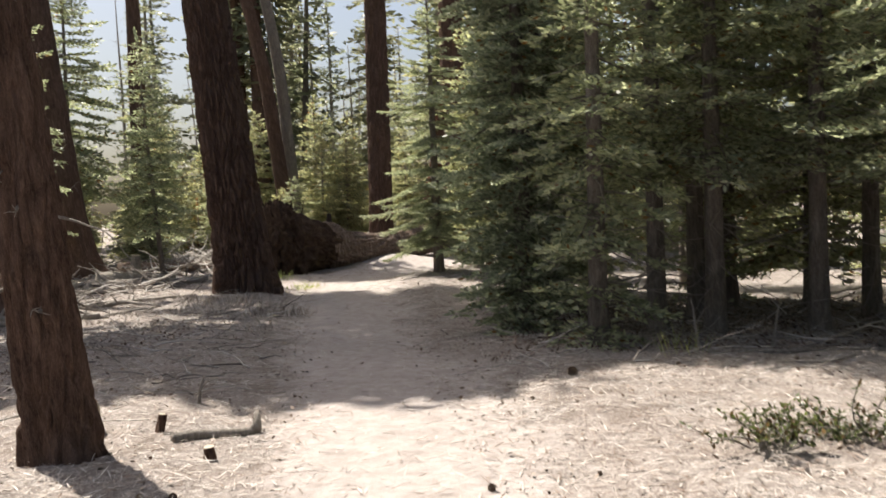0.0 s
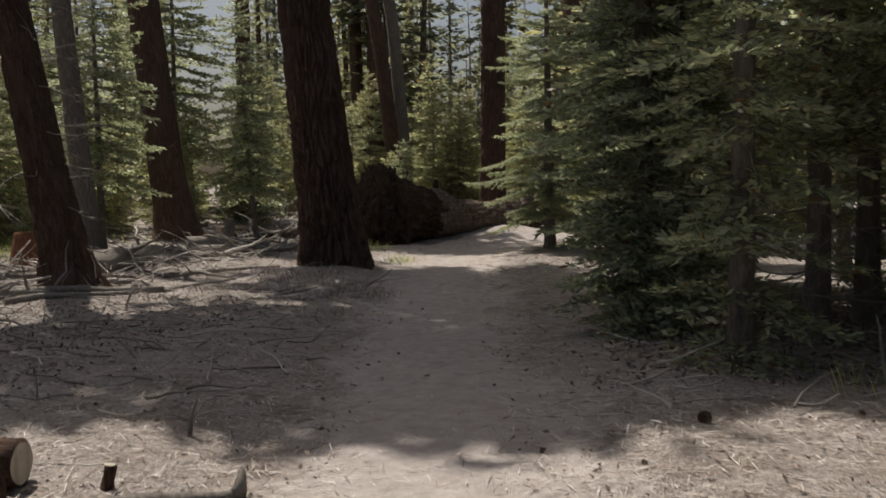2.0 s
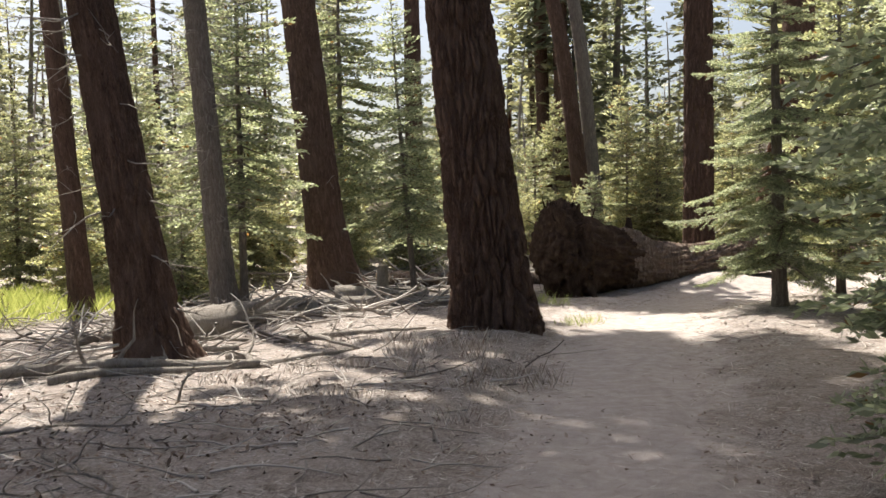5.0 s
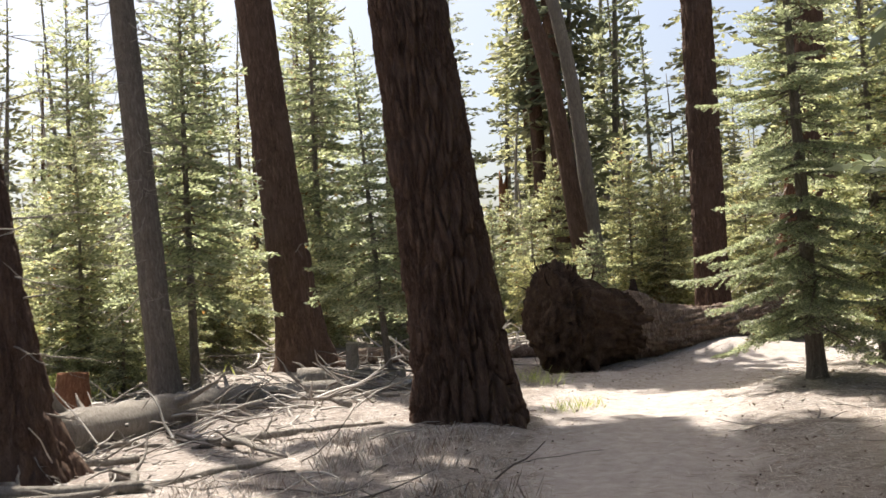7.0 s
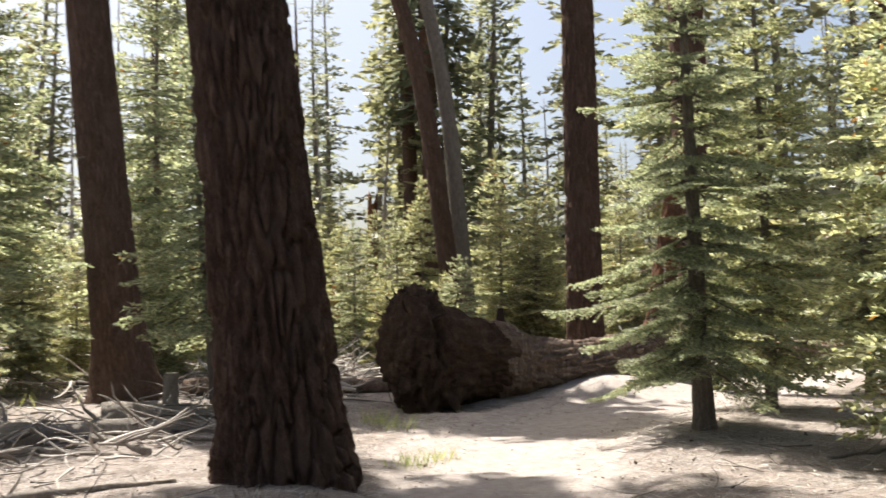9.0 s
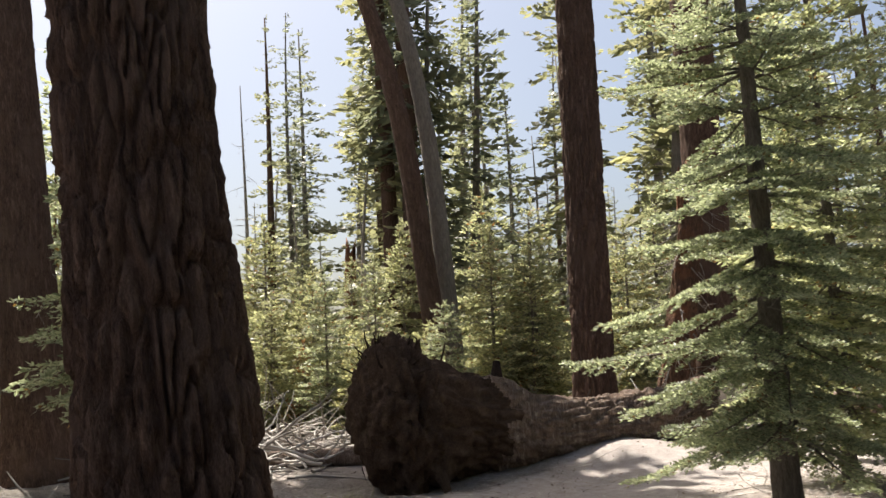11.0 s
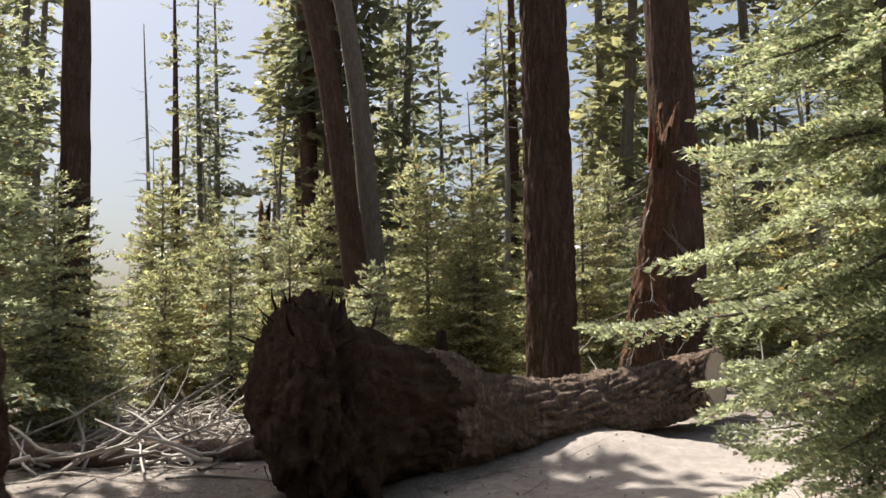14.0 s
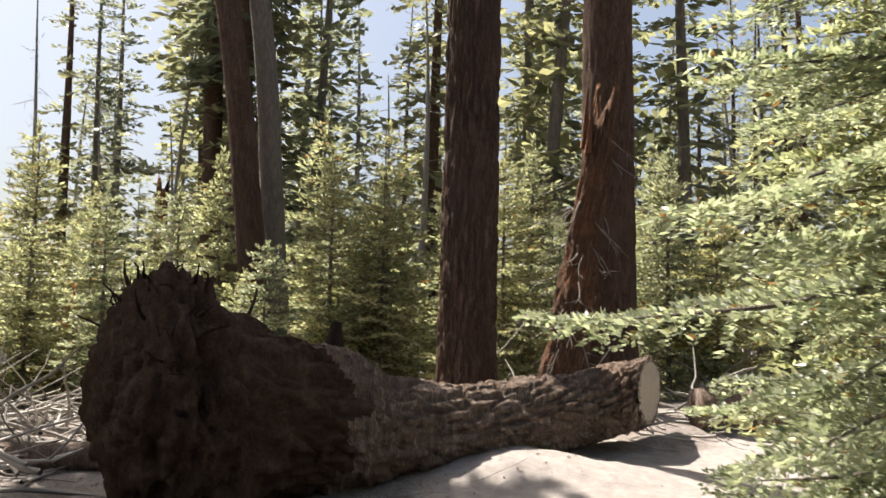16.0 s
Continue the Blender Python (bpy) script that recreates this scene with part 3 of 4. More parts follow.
# ---- the broken snag ----
snag = thing("broken_snag", at_ground(-1.72, 33.3, 0, 7.5, 0, 1, 0.1), "splintered reddish snag with a torn top and curling dead twigs", "snag")
part("trunk", trunk_mesh("trunk", SNAG_WOOD, 5.3, 0.36, 0.19, 0.3, 72, 110, 0.075, 9, 0.12, 31, 1.2, 1.0), snag)
r = np.random.default_rng(5)
for k in range(9):
    a = k * 0.7
    c = np.array([math.cos(a) * 0.16, math.sin(a) * 0.16, 4.1 + 0.12 * (k % 3)])
    pts = crooked(c, (math.cos(a) * 0.08, math.sin(a) * 0.08, 1), r.uniform(0.5, 1.25), 5, 0.04, k + 70)
    part("splinter", mesh_of("splinter", *tube(pts, np.linspace(0.075, 0.012, 5), 5, 0.5, k), SPLINTER, False), snag, "torn orange wood splinter")
for v, f in stub_groups(34, 0.8, 4.4, 0.30, 0.75, 61, -0.9, 0.014, 3):
    part("dead_branch", mesh_of("dead_branch", v, f, DEADWOOD), snag, "pale curling dead twig")

stub_snag = thing("broken_snag", at_ground(-14.9, 49.1, 0, 1, 0, 1, 0.1), "rust-red broken snag among dark trunks", "snag")
part("trunk", trunk_mesh("trunk", SPLINTER, 6.8, 0.3, 0.2, 0.3, 24, 40, 0.05, 8, 0.1, 35, 1.2, 0.8), stub_snag)

# ---- the fallen log and its root plate ----
LOG_A, LOG_B = np.array([-4.95, 26.4]), np.array([-0.58, 30.8])
U = (LOG_B - LOG_A) / np.linalg.norm(LOG_B - LOG_A)
LOG_LEN = float(np.linalg.norm(LOG_B - LOG_A))
LOG_ANGLE = math.degrees(math.atan2(U[1], U[0]))
log = thing("fallen_log", pose(LOG_A[0], LOG_A[1], 0, 0, 0, LOG_ANGLE), "fallen pine log with platy bark, upturned roots and a sawn end", "log")
S_KNOT = [-0.3, 0.0, 0.35, 0.8, 1.3, 1.55, 1.9, 3.0, 4.5, LOG_LEN]
R_KNOT = [0.62, 0.86, 0.80, 0.74, 0.72, 0.68, 0.56, 0.47, 0.44, 0.43]
Z_KNOT = [0.80, 0.78, 0.70, 0.62, 0.58, 0.54, 0.46, 0.43, 0.55, 0.79]
rings, sides = 230, 150
ss = np.linspace(-0.3, LOG_LEN, rings)
th = np.linspace(0, 2 * math.pi, sides, endpoint=False)
S, T = np.meshgrid(ss, th, indexing="ij")
R = np.interp(S, S_KNOT, R_KNOT)
p = np.stack([S.ravel() * 1.7, np.cos(T).ravel() * 4.2, np.sin(T).ravel() * 4.2], 1)
warp = (fbm(p * 1.2, 2, 77)[:, None] - 0.5) * 1.4
edge, key = plate_cells(p * np.array([1.3, 1.15, 1.15]) + warp, 51)
small, key2 = plate_cells(p * np.array([3.0, 2.8, 2.8]) + warp, 52)
d = 0.105 * (smooth(0, 0.3, edge) * (0.6 + 0.4 * key) * (0.75 + 0.25 * smooth(0, 0.25, small)) - 0.6) + 0.03 * (fbm(p * 6, 2, 53) - 0.5)
d = d * smooth(0.0, 1.0, S.ravel()) + 0.30 * (fbm(p * 1.3, 4, 58) - 0.5) * (1 - smooth(0.5, 1.7, S.ravel()))
lumps = 0.55 * np.exp(-np.maximum(S, 0) / 0.7) * (fbm(np.stack([S.ravel(), np.cos(T).ravel() * 1.5, np.sin(T).ravel() * 1.5], 1), 2, 54).reshape(S.shape) - 0.4)
R = R + d.reshape(S.shape) + lumps
CUT = 1.75
YL = np.cos(T) * R
SX = S + np.clip((S - 3.5) / (LOG_LEN - 3.5), 0, 1) ** 2 * CUT * YL
V = np.stack([SX, YL, np.interp(S, S_KNOT, Z_KNOT) + np.sin(T) * R], -1).reshape(-1, 3)
i = np.arange(rings * sides).reshape(rings, sides)
j = np.roll(i, -1, 1)
F = np.stack([i[:-1], j[:-1], j[1:], i[1:]], -1).reshape(-1, 4).tolist()
log_me = mesh_of("trunk", V, F, BARK_LOG)
log_me.materials.append(SOIL)
# soil colour on the neck; its outer reach also paints the front-side shade
caked = (S + 1.1 * (fbm(p * 0.8, 3, 61).reshape(S.shape) - 0.5))[:-1].ravel() < 1.25
log_me.polygons.foreach_set("material_index", caked.astype(np.int32))
part("trunk", log_me, log)
# sawn end: a slightly dished disc with a rim
rr = np.linspace(0, 0.425, 9)
cv, cf = [], []
for q in rr:
    for t in np.linspace(0, 2 * math.pi, 40, endpoint=False):
        cv.append((LOG_LEN - 0.012 + CUT * math.cos(t) * q - 0.02 * math.sin(3 * t + q * 9) * q, math.cos(t) * q, 0.79 + math.sin(t) * q))
for m in range(8):
    for n in range(40):
        cf.append([m * 40 + n, (m + 1) * 40 + n, (m + 1) * 40 + (n + 1) % 40, m * 40 + (n + 1) % 40])
end = mesh_of("sawn_end", cv, cf, SAWN)
part("sawn_end", end, log, "pale sawn end face with rings")
# root plate: a ragged lump of soil and roots
nu, nv = 150, 100
uu, vv = np.meshgrid(np.linspace(0, 2 * math.pi, nu, endpoint=False), np.linspace(0.02, math.pi - 0.02, nv), indexing="ij")
D = np.stack([np.cos(vv), np.sin(vv) * np.cos(uu), np.sin(vv) * np.sin(uu)], -1).reshape(-1, 3)
amp = 1 + 0.42 * (fbm(D * 2.0, 2, 81) - 0.5) + 0.34 * (fbm(D * 6, 2, 82) - 0.5) + 0.16 * (fbm(D * 17, 2, 83) - 0.5)
P = D * np.array([0.52, 0.98, 1.08]) * amp[:, None] + np.array([-0.28, 0.0, 0.80])
i = np.arange(nu * nv).reshape(nu, nv)
j = np.roll(i, -1, 0)
F = np.stack([i[:, :-1], j[:, :-1], j[:, 1:], i[:, 1:]], -1).reshape(-1, 4).tolist()
plate = part("root_plate", mesh_of("root_plate", P, F, SOIL), log, "dark earth-caked root plate")
r = np.random.default_rng(17)
for n in range(290):
    a = r.uniform(0, 2 * math.pi) if n > 230 else r.uniform(0.4, 3.4)
    rad = r.uniform(0.75, 1.0)
    start = np.array([-0.3 + r.uniform(-0.3, 0.15), math.cos(a) * 0.9 * rad, 0.80 + math.sin(a) * 1.0 * rad])
    way = np.array([r.uniform(-0.7, 0.2), math.cos(a) + r.normal(0, 0.3), math.sin(a) + r.normal(0, 0.3)])
    ln = r.uniform(0.12, 0.36) if n % 9 else r.uniform(0.35, 0.55)
    th0 = r.uniform(0.004, 0.009) if n % 9 else 0.026
    pts = crooked(start, way, ln, 6, 0.3, 300 + n)
    part("root", mesh_of("root", *tube(pts, np.linspace(th0, th0 * 0.2, 6), 5), CHARRED), plate)
# heavier root arms that grow into the trunk
for n, (s0, y0, z0, way, ln, th0) in enumerate(((0.25, -0.1, 1.3, (0.35, -0.1, 0.9), 0.6, 0.03), (1.5, 0.1, 0.98, (0.08, -0.05, 1), 0.56, 0.16), (-0.1, -0.6, 0.3, (0.3, -0.6, -0.7), 0.6, 0.16))):
    pts = crooked((s0, y0, z0), way, ln, 6, 0.12, 500 + n)
    part("root", mesh_of("root", *tube(pts, np.linspace(th0, th0 * 0.35, 6), 9, 0.5, n), SOIL if n != 1 else CHARRED), log)

# ---- firs beside the trail ----
FIRS = "firs beside the trail"
NEAR = "green fir with flat layered boughs reaching low over the litter"
fir_a = fir_tree(at_ground(-0.26, 21.8, 0, -1, 20, 1), 7.2, 0.8, 1.7, 0.12, 101, label="sunlit young fir with layered boughs on the edge of the trail", group=FIRS, dead=10, per=9, whorl=0.34, fine=2, gaps=0.1)
fir_e = fir_tree(at_ground(2.0, 20.3, 0, 0, 100, 1), 7.6, 0.7, 1.5, 0.085, 105, label="young fir with layered boughs behind the trailside fir", group=FIRS, dead=8, per=8, whorl=0.27)
fir_b = fir_tree(at_ground(2.45, 9.55, 0, 0, 0, 1), 9.0, 0.22, 0.95, 0.10, 102, label=NEAR, group=FIRS, dead=16, per=7, whorl=0.38, gaps=0.12, shape=0.5)
fir_d = fir_tree(at_ground(3.75, 10.4, 0, 0, 0, 1), 10.5, 1.9, 1.5, 0.11, 104, label="fir with bare lower trunk and dead twigs in the shade", group=FIRS, dead=40, per=6, whorl=0.34, gaps=0.3)
fir_c = fir_tree(at_ground(1.72, 11.8, 0, 0, 0, 1), 10.5, 0.25, 1.05, 0.11, 103, label="dense shaded fir clothed to the ground beside the trail", group=FIRS, per=11, whorl=0.22, gaps=0.03, shape=0.45)
for src, x, y, rz, sc in ((fir_d, 4.75, 10.2, 200, 0.95), (fir_c, 2.1, 14.2, 130, 1.1), (fir_d, 3.2, 10.9, 300, 1.0), (fir_d, 3.9, 12.4, 35, 1.1), (fir_d, 5.9, 12.0, 145, 1.0), (fir_d, 4.6, 13.9, 265, 1.15), (fir_d, 6.9, 9.7, 310, 1.05), (fir_b, 2.9, 15.4, 250, 0.95), (fir_e, 5.6, 13.4, 60, 1.3),
                          (fir_d, 6.2, 10.9, 190, 1.1), (fir_c, 1.9, 17.4, 210, 0.85), (fir_e, 0.55, 24.8, 150, 1.0), (fir_d, 2.6, 23.4, 20, 0.9),
                          (fir_d, 7.6, 13.5, 120, 1.1), (fir_e, 2.2, 27.8, 260, 1.0), (fir_d, 4.6, 17.5, 40, 1.1), (fir_d, 5.3, 8.6, 80, 0.9), (fir_b, 4.4, 14.6, 10, 1.0)):
    copy_thing(src, at_ground(x, y, 0, 0, rz, sc))

# ---- young firs in the middle distance ----
YOUNG = "young firs of the thicket"
young = [
    fir_tree(at_ground(-4.65, 34.0, 0, 0, 0, 1), 3.9, 0.35, 1.05, 0.05, 201, SAPLING_LEAF, 1, 0.2, 9, "bright young fir behind the fallen log", YOUNG, "young_fir"),
    fir_tree(at_ground(-11.0, 31.0, 0, 0, 0, 1), 4.4, 0.3, 1.35, 0.055, 202, SAPLING_LEAF, 1, 0.22, 10, "broad young fir at the edge of the deadwood", YOUNG, "young_fir"),
    fir_tree(at_ground(-9.6, 34.2, 0, 0, 0, 1), 4.0, 0.3, 1.0, 0.05, 203, SAPLING_LEAF, 1, 0.2, 9, "slim yellow-green young fir in the thicket", YOUNG, "young_fir"),
    fir_tree(at_ground(-6.2, 32.6, 0, 0, 0, 1), 2.8, 0.2, 0.95, 0.04, 204, SAPLING_LEAF, 1, 0.18, 9, "low bushy young fir in the thicket", YOUNG, "young_fir"),
]
dark_fir = fir_tree(at_ground(-7.4, 23.4, 0, -4, 0, 1), 6.4, 1.5, 1.35, 0.07, 205, FIR_LEAF, 1, 0.24, 8, "dark thin fir standing in shade behind the big pine", YOUNG, "fir_tree", gaps=0.1)
r = np.random.default_rng(31)
spots = [(-5.9, 34.6), (-4.3, 35.0), (-8.2, 33.2), (-7.1, 34.8), (-12.2, 33.4), (-13.4, 30.8), (-9.0, 36.5), (-10.6, 36.4), (-11.8, 36.8), (-6.6, 38.5), (-5.2, 38.2), (-3.6, 37.6), (-2.4, 38.6),
         (-13.2, 37.5), (-15.0, 34.0), (-16.2, 31.2), (-12.0, 27.6), (-14.4, 27.0), (-10.9, 25.6), (-12.6, 23.8), (-13.8, 24.6), (-11.6, 21.6), (-15.6, 22.4), (-17.0, 25.6), (-16.6, 19.0), (-18.4, 16.6), (-14.8, 16.2),
         (-12.6, 28.6), (-9.8, 28.6), (0.6, 36.2), (2.6, 34.0), (4.6, 31.0), (5.4, 26.5), (7.2, 22.0), (8.4, 18.0), (0.4, 39.5), (-19.5, 21.0), (-20.5, 28.0), (-18.5, 33.5),
         (-3.0, 35.6), (-1.9, 36.9), (1.6, 37.4), (3.4, 38.6), (-5.9, 36.6), (-8.9, 34.9), (-11.4, 34.6), (-13.0, 35.4), (-14.4, 32.4), (-15.2, 29.6), (-17.4, 28.8), (-13.4, 22.2), (-15.2, 25.4), (-18.6, 23.4), (-17.6, 20.4), (5.8, 29.6), (6.8, 33.4), (8.6, 26.0), (-14.6, 40.0), (-17.0, 38.0), (-8.0, 41.5), (-10.0, 40.8), (-4.6, 42.0), (-1.6, 43.0), (-12.0, 43.0), (-21.0, 36.0), (-19.0, 42.0), (-15.5, 45.0), (-6.5, 46.0), (2.0, 45.0)]
for n, (x, y) in enumerate(spots):
    x, y = x + r.uniform(-0.4, 0.4), y + r.uniform(-0.4, 0.4)
    if math.hypot(x + 11.0, y - 26.2) < 1.2 or math.hypot(x + 10.0, y - 20.6) < 0.8:
        continue
    copy_thing(young[int(r.integers(4))], at_ground(x, y, 0, 0, r.uniform(0, 360), r.uniform(0.75, 1.25) * (1.25 if y > 37 else 1)))
for x, y, s in ((-10.8, 22.3, 1.3), (-13.4, 30.8, 1.8), (-19.0, 27.5, 1.6), (-16.2, 28.4, 1.4)):
    copy_thing(dark_fir, at_ground(x, y, 0, 0, r.uniform(0, 360), s))
dry = fir_tree(at_ground(-10.6, 35.1, 0, 0, 0, 1), 2.2, 0.2, 0.7, 0.03, 207, DRY_LEAF, 0, 0.22, 7, "dead young fir with rust-red needles", "", "dead_young_fir", gaps=0.35)

# ---- tall forest behind ----
FOREST = "tall conifers of the forest"


def tall_conifer(x, y, height, low, radius, seed, label, gaps=0.3):
    t = thing("tall_conifer", at_ground(x, y, 0, 0, 0), label, "tree", FOREST)
    part("trunk", trunk_mesh("trunk", BARK_PINE if seed % 2 else BARK_GREY, height, 0.24, 0.03, 0.35, 10, 14, 0.02, 7, 0.25, seed, 1.3), t)
    q, _ = crown_parts(height, low, radius, 0.6, 6, seed, 0, 0.25, gaps=gaps, shape=0.6, wide=2.1)
    part("crown", quads_mesh("crown", q, TALL_LEAF), t)
    v, f = stub_branches(16, 2.0, low + 2, 0.2, 0.9, seed, -0.2, 0.02, 1)
    tagged(part("twigwork", mesh_of("twigwork", v, f, DEADWOOD), t), kind="stuff")
    return t


def bare_snag(x, y, height, seed):
    t = thing("bare_snag", at_ground(x, y, 0, 0, 0), "bare grey dead conifer with short branch stubs", "snag", "dead conifers of the forest")
    part("trunk", trunk_mesh("trunk", DEADWOOD, height, 0.16, 0.02, 0.3, 8, 12, 0.0, 7, 0.3, seed, 1.3), t)
    v, f = stub_branches(46, 1.5, height * 0.95, 0.09, 0.8, seed, -0.1, 0.016, 1)
    tagged(part("twigwork", mesh_of("twigwork", v, f, DEADWOOD), t), kind="stuff")
    return t


TALL = "tall slender conifer with a sparse bluish crown"
tall = [tall_conifer(-5.4, 47.0, 21, 2.0, 2.2, 301, TALL), tall_conifer(-2.6, 49.5, 24, 3.0, 2.0, 302, TALL), tall_conifer(-17.6, 47.5, 16, 1.0, 1.6, 303, TALL), tall_conifer(1.8, 44.0, 19, 1.2, 2.4, 304, TALL, 0.15)]
dead = [bare_snag(-9.6, 52.0, 15, 311), bare_snag(-22.4, 58.0, 13, 312)]
r = np.random.default_rng(41)
placed = [(-5.4, 47.0), (-2.6, 49.5), (-17.6, 47.5), (1.8, 44.0)]
count = 0
for _ in range(4000):
    if count >= 262:
        break
    ang, dist = radians(r.uniform(-80, 62)), r.uniform(22, 85) ** 1.0
    x, y = -2 + math.sin(ang) * dist, 16 + math.cos(ang) * dist
    if any(math.hypot(x - a, y - b) < (2.2 if dist < 50 else 2.0) for a, b in placed) or trail_distance(np.array([x]), np.array([y]))[0] < 3:
        continue
    if -12 < x < 2 and y < 42 or y < 40 and abs(x + 2) < 12:
        continue
    if math.degrees(ang) < -38 and dist < 40:
        continue
    gap = -34 < math.degrees(ang) < -25
    if gap and (dist < 60 or r.random() < 0.6):
        continue
    placed.append((x, y))
    count += 1
    rz, sc = r.uniform(0, 360), r.uniform(0.7, 1.15)
    if r.random() < (0.9 if gap else 0.22):
        copy_thing(dead[int(r.integers(2))], at_ground(x, y, r.normal(0, 2), r.normal(0, 2), rz, sc * (0.6 if gap else 1)))
    else:
        copy_thing(tall[int(r.integers(4))], at_ground(x, y, r.normal(0, 1.5), r.normal(0, 1.5), rz, sc * (0.5 if gap else 1)))
for _ in range(46):
    ang, dist = radians(r.uniform(-62, 45)), r.uniform(20, 46)
    x, y = -2 + math.sin(ang) * dist, 16 + math.cos(ang) * dist
    if trail_distance(np.array([x]), np.array([y]))[0] < 3 or abs(x + 3) < 4 and y < 38:
        continue
    copy_thing(dead[int(r.integers(2))], at_ground(x, y, r.normal(0, 2.5), r.normal(0, 2.5), r.uniform(0, 360), r.uniform(0.45, 0.9)))
# unseen dense conifers added west of the trail to cast shade across it
for x, y, n, sc in ((-9.2, 11.4, 3, 0.6), (-10.6, 10.6, 3, 0.65)):
    copy_thing(tall[n], at_ground(x, y, 0, 0, 70 * n + 10 * x, sc))
# unseen trees added behind and east of the walker, also to dim sky fill
for x, y, n in ((8, -6, 0), (-7, -9, 1), (12, 2, 3), (3, -16, 2), (-12, -18, 0), (14, 9, 1), (10, -14, 3), (9, 6.5, 3), (12.5, 6, 0), (10.5, 12, 3), (13, 14.5, 3), (8.5, 1.5, 1), (6.5, -3.5, 3), (-4.5, -5, 3), (1.5, -7.5, 3), (-9, -3, 0), (5, -9.5, 0), (15, 5, 3), (9, 16.5, 3)):
    copy_thing(tall[n], at_ground(x, y, 0, 0, 40 * n, 0.8))


# ---- deadwood, stumps and litter ----


def stick_thing(name, start, finish, r0, r1, mat, label, category, seed, sides=10, bend=0.05, twigs=0, lift=0.0, steps=16):
    """A log, pole or branch that lies on the ground from start to finish."""
    rr = np.random.default_rng(seed)
    f = np.linspace(0, 1, steps)
    xs = start[0] + (finish[0] - start[0]) * f
    ys = start[1] + (finish[1] - start[1]) * f
    wob = np.cumsum(rr.normal(0, bend, (steps, 2)), 0) * np.sin(f * math.pi)[:, None]
    xs, ys = xs + wob[:, 0], ys + wob[:, 1]
    rad = r0 + (r1 - r0) * f
    zs = ground_height(xs, ys) + rad * 0.8 + lift * np.sin(f * math.pi)
    base = np.array([xs[0], ys[0], zs[0]])
    t = thing(name, pose(*base), label, category)
    pts = np.stack([xs, ys, zs], 1) - base
    stem = part("stem", mesh_of("stem", *tube(pts, rad, sides, 0.35, seed), mat), t)
    for k in range(twigs):
        m = int(rr.integers(2, steps - 1))
        way = (rr.normal(), rr.normal(), rr.uniform(0.05, 0.8))
        sub = crooked(pts[m], way, rr.uniform(0.2, 0.7) * (1 + 3 * r0), 6, 0.22, seed * 31 + k)
        part("twig", mesh_of("twig", *tube(sub, np.linspace(rad[m] * 0.4 + 0.003, 0.003, 6), 5), mat), stem)
    return t


POLE = "thin grey dead pole lying on the needle litter"
stick_thing("fallen_pole", (-8.3, 11.6), (-5.0, 14.6), 0.075, 0.05, DEADWOOD, "grey dead pole against the foot of a leaning pine", "branch", 1, twigs=8, lift=0.05)
stick_thing("fallen_pole", (-6.3, 12.9), (-4.6, 15.9), 0.05, 0.02, DEADWOOD, POLE, "branch", 2, twigs=5)
stick_thing("fallen_log", (-7.5, 15.9), (-8.4, 20.6), 0.26, 0.19, DEADWOOD, "bleached grey log half sunk in litter", "log", 3, 18, 0.03, 6)
stick_thing("fallen_log", (-9.6, 20.4), (-5.9, 22.4), 0.16, 0.10, DEADWOOD, "bleached grey log among dead branches", "log", 4, 16, 0.04, 7)
stick_thing("fallen_log", (-8.8, 22.6), (-7.2, 23.6), 0.2, 0.16, DEADWOOD, "short bleached log beyond the big pine", "log", 5, 16, 0.02, 3)
stick_thing("fallen_log", (-10.2, 27.0), (-5.9, 28.0), 0.19, 0.15, BARK_LOG, "dark log with a pale upper side behind the roots", "log", 6, 18, 0.03, 4)
stick_thing("fallen_log", (-9.4, 29.4), (-5.4, 28.9), 0.11, 0.06, DEADWOOD, "bleached log in a heap of deadwood", "log", 7, 14, 0.05, 8)
stick_thing("fallen_log", (0.15, 31.9), (2.6, 32.6), 0.30, 0.27, BARK_LOG, "red-brown log lying beyond the sawn end", "log", 8, 24, 0.02, 0)
stick_thing("fallen_log", (-5.4, 31.4), (-1.2, 32.2), 0.10, 0.06, DEADWOOD, "pale dead branch behind the fallen log", "log", 9, 12, 0.06, 12)
knobby = stick_thing("fallen_branch", (-0.53, 6.02), (-0.06, 6.37), 0.036, 0.028, DEADWOOD, "stubby pale branch with a raised knob on the litter", "branch", 10, 12, 0.02, 0, 0.0, 10)
part("knob", mesh_of("knob", *tube(crooked((0.45, 0.33, gz(-0.08, 6.35) - gz(-0.53, 6.02)), (0.5, 0.3, 1), 0.13, 6, 0.2, 77), np.linspace(0.042, 0.014, 6), 9, 0.5, 4), DEADWOOD), knobby, "upturned broken end")
stick_thing("fallen_branch", (2.5, 10.5), (4.9, 8.9), 0.025, 0.01, DEADWOOD, "dead branch below the firs", "branch", 11, 6, 0.06, 6)
stick_thing("fallen_branch", (3.3, 8.6), (5.6, 8.2), 0.02, 0.01, DEADWOOD, "dead branch below the firs", "branch", 12, 6, 0.06, 6)
stick_thing("fallen_branch", (-3.9, 10.6), (-2.2, 9.6), 0.016, 0.006, DEADWOOD, "thin pale branch on the litter", "branch", 13, 6, 0.06, 4)
stick_thing("fallen_branch", (-4.6, 9.2), (-3.0, 9.9), 0.018, 0.006, DEADWOOD, "thin pale branch on the litter", "branch", 14, 6, 0.07, 5)
stick_thing("fallen_branch", (-5.4, 10.4), (-4.0, 11.6), 0.02, 0.008, DEADWOOD, "thin pale branch on the litter", "branch", 15, 6, 0.08, 6)
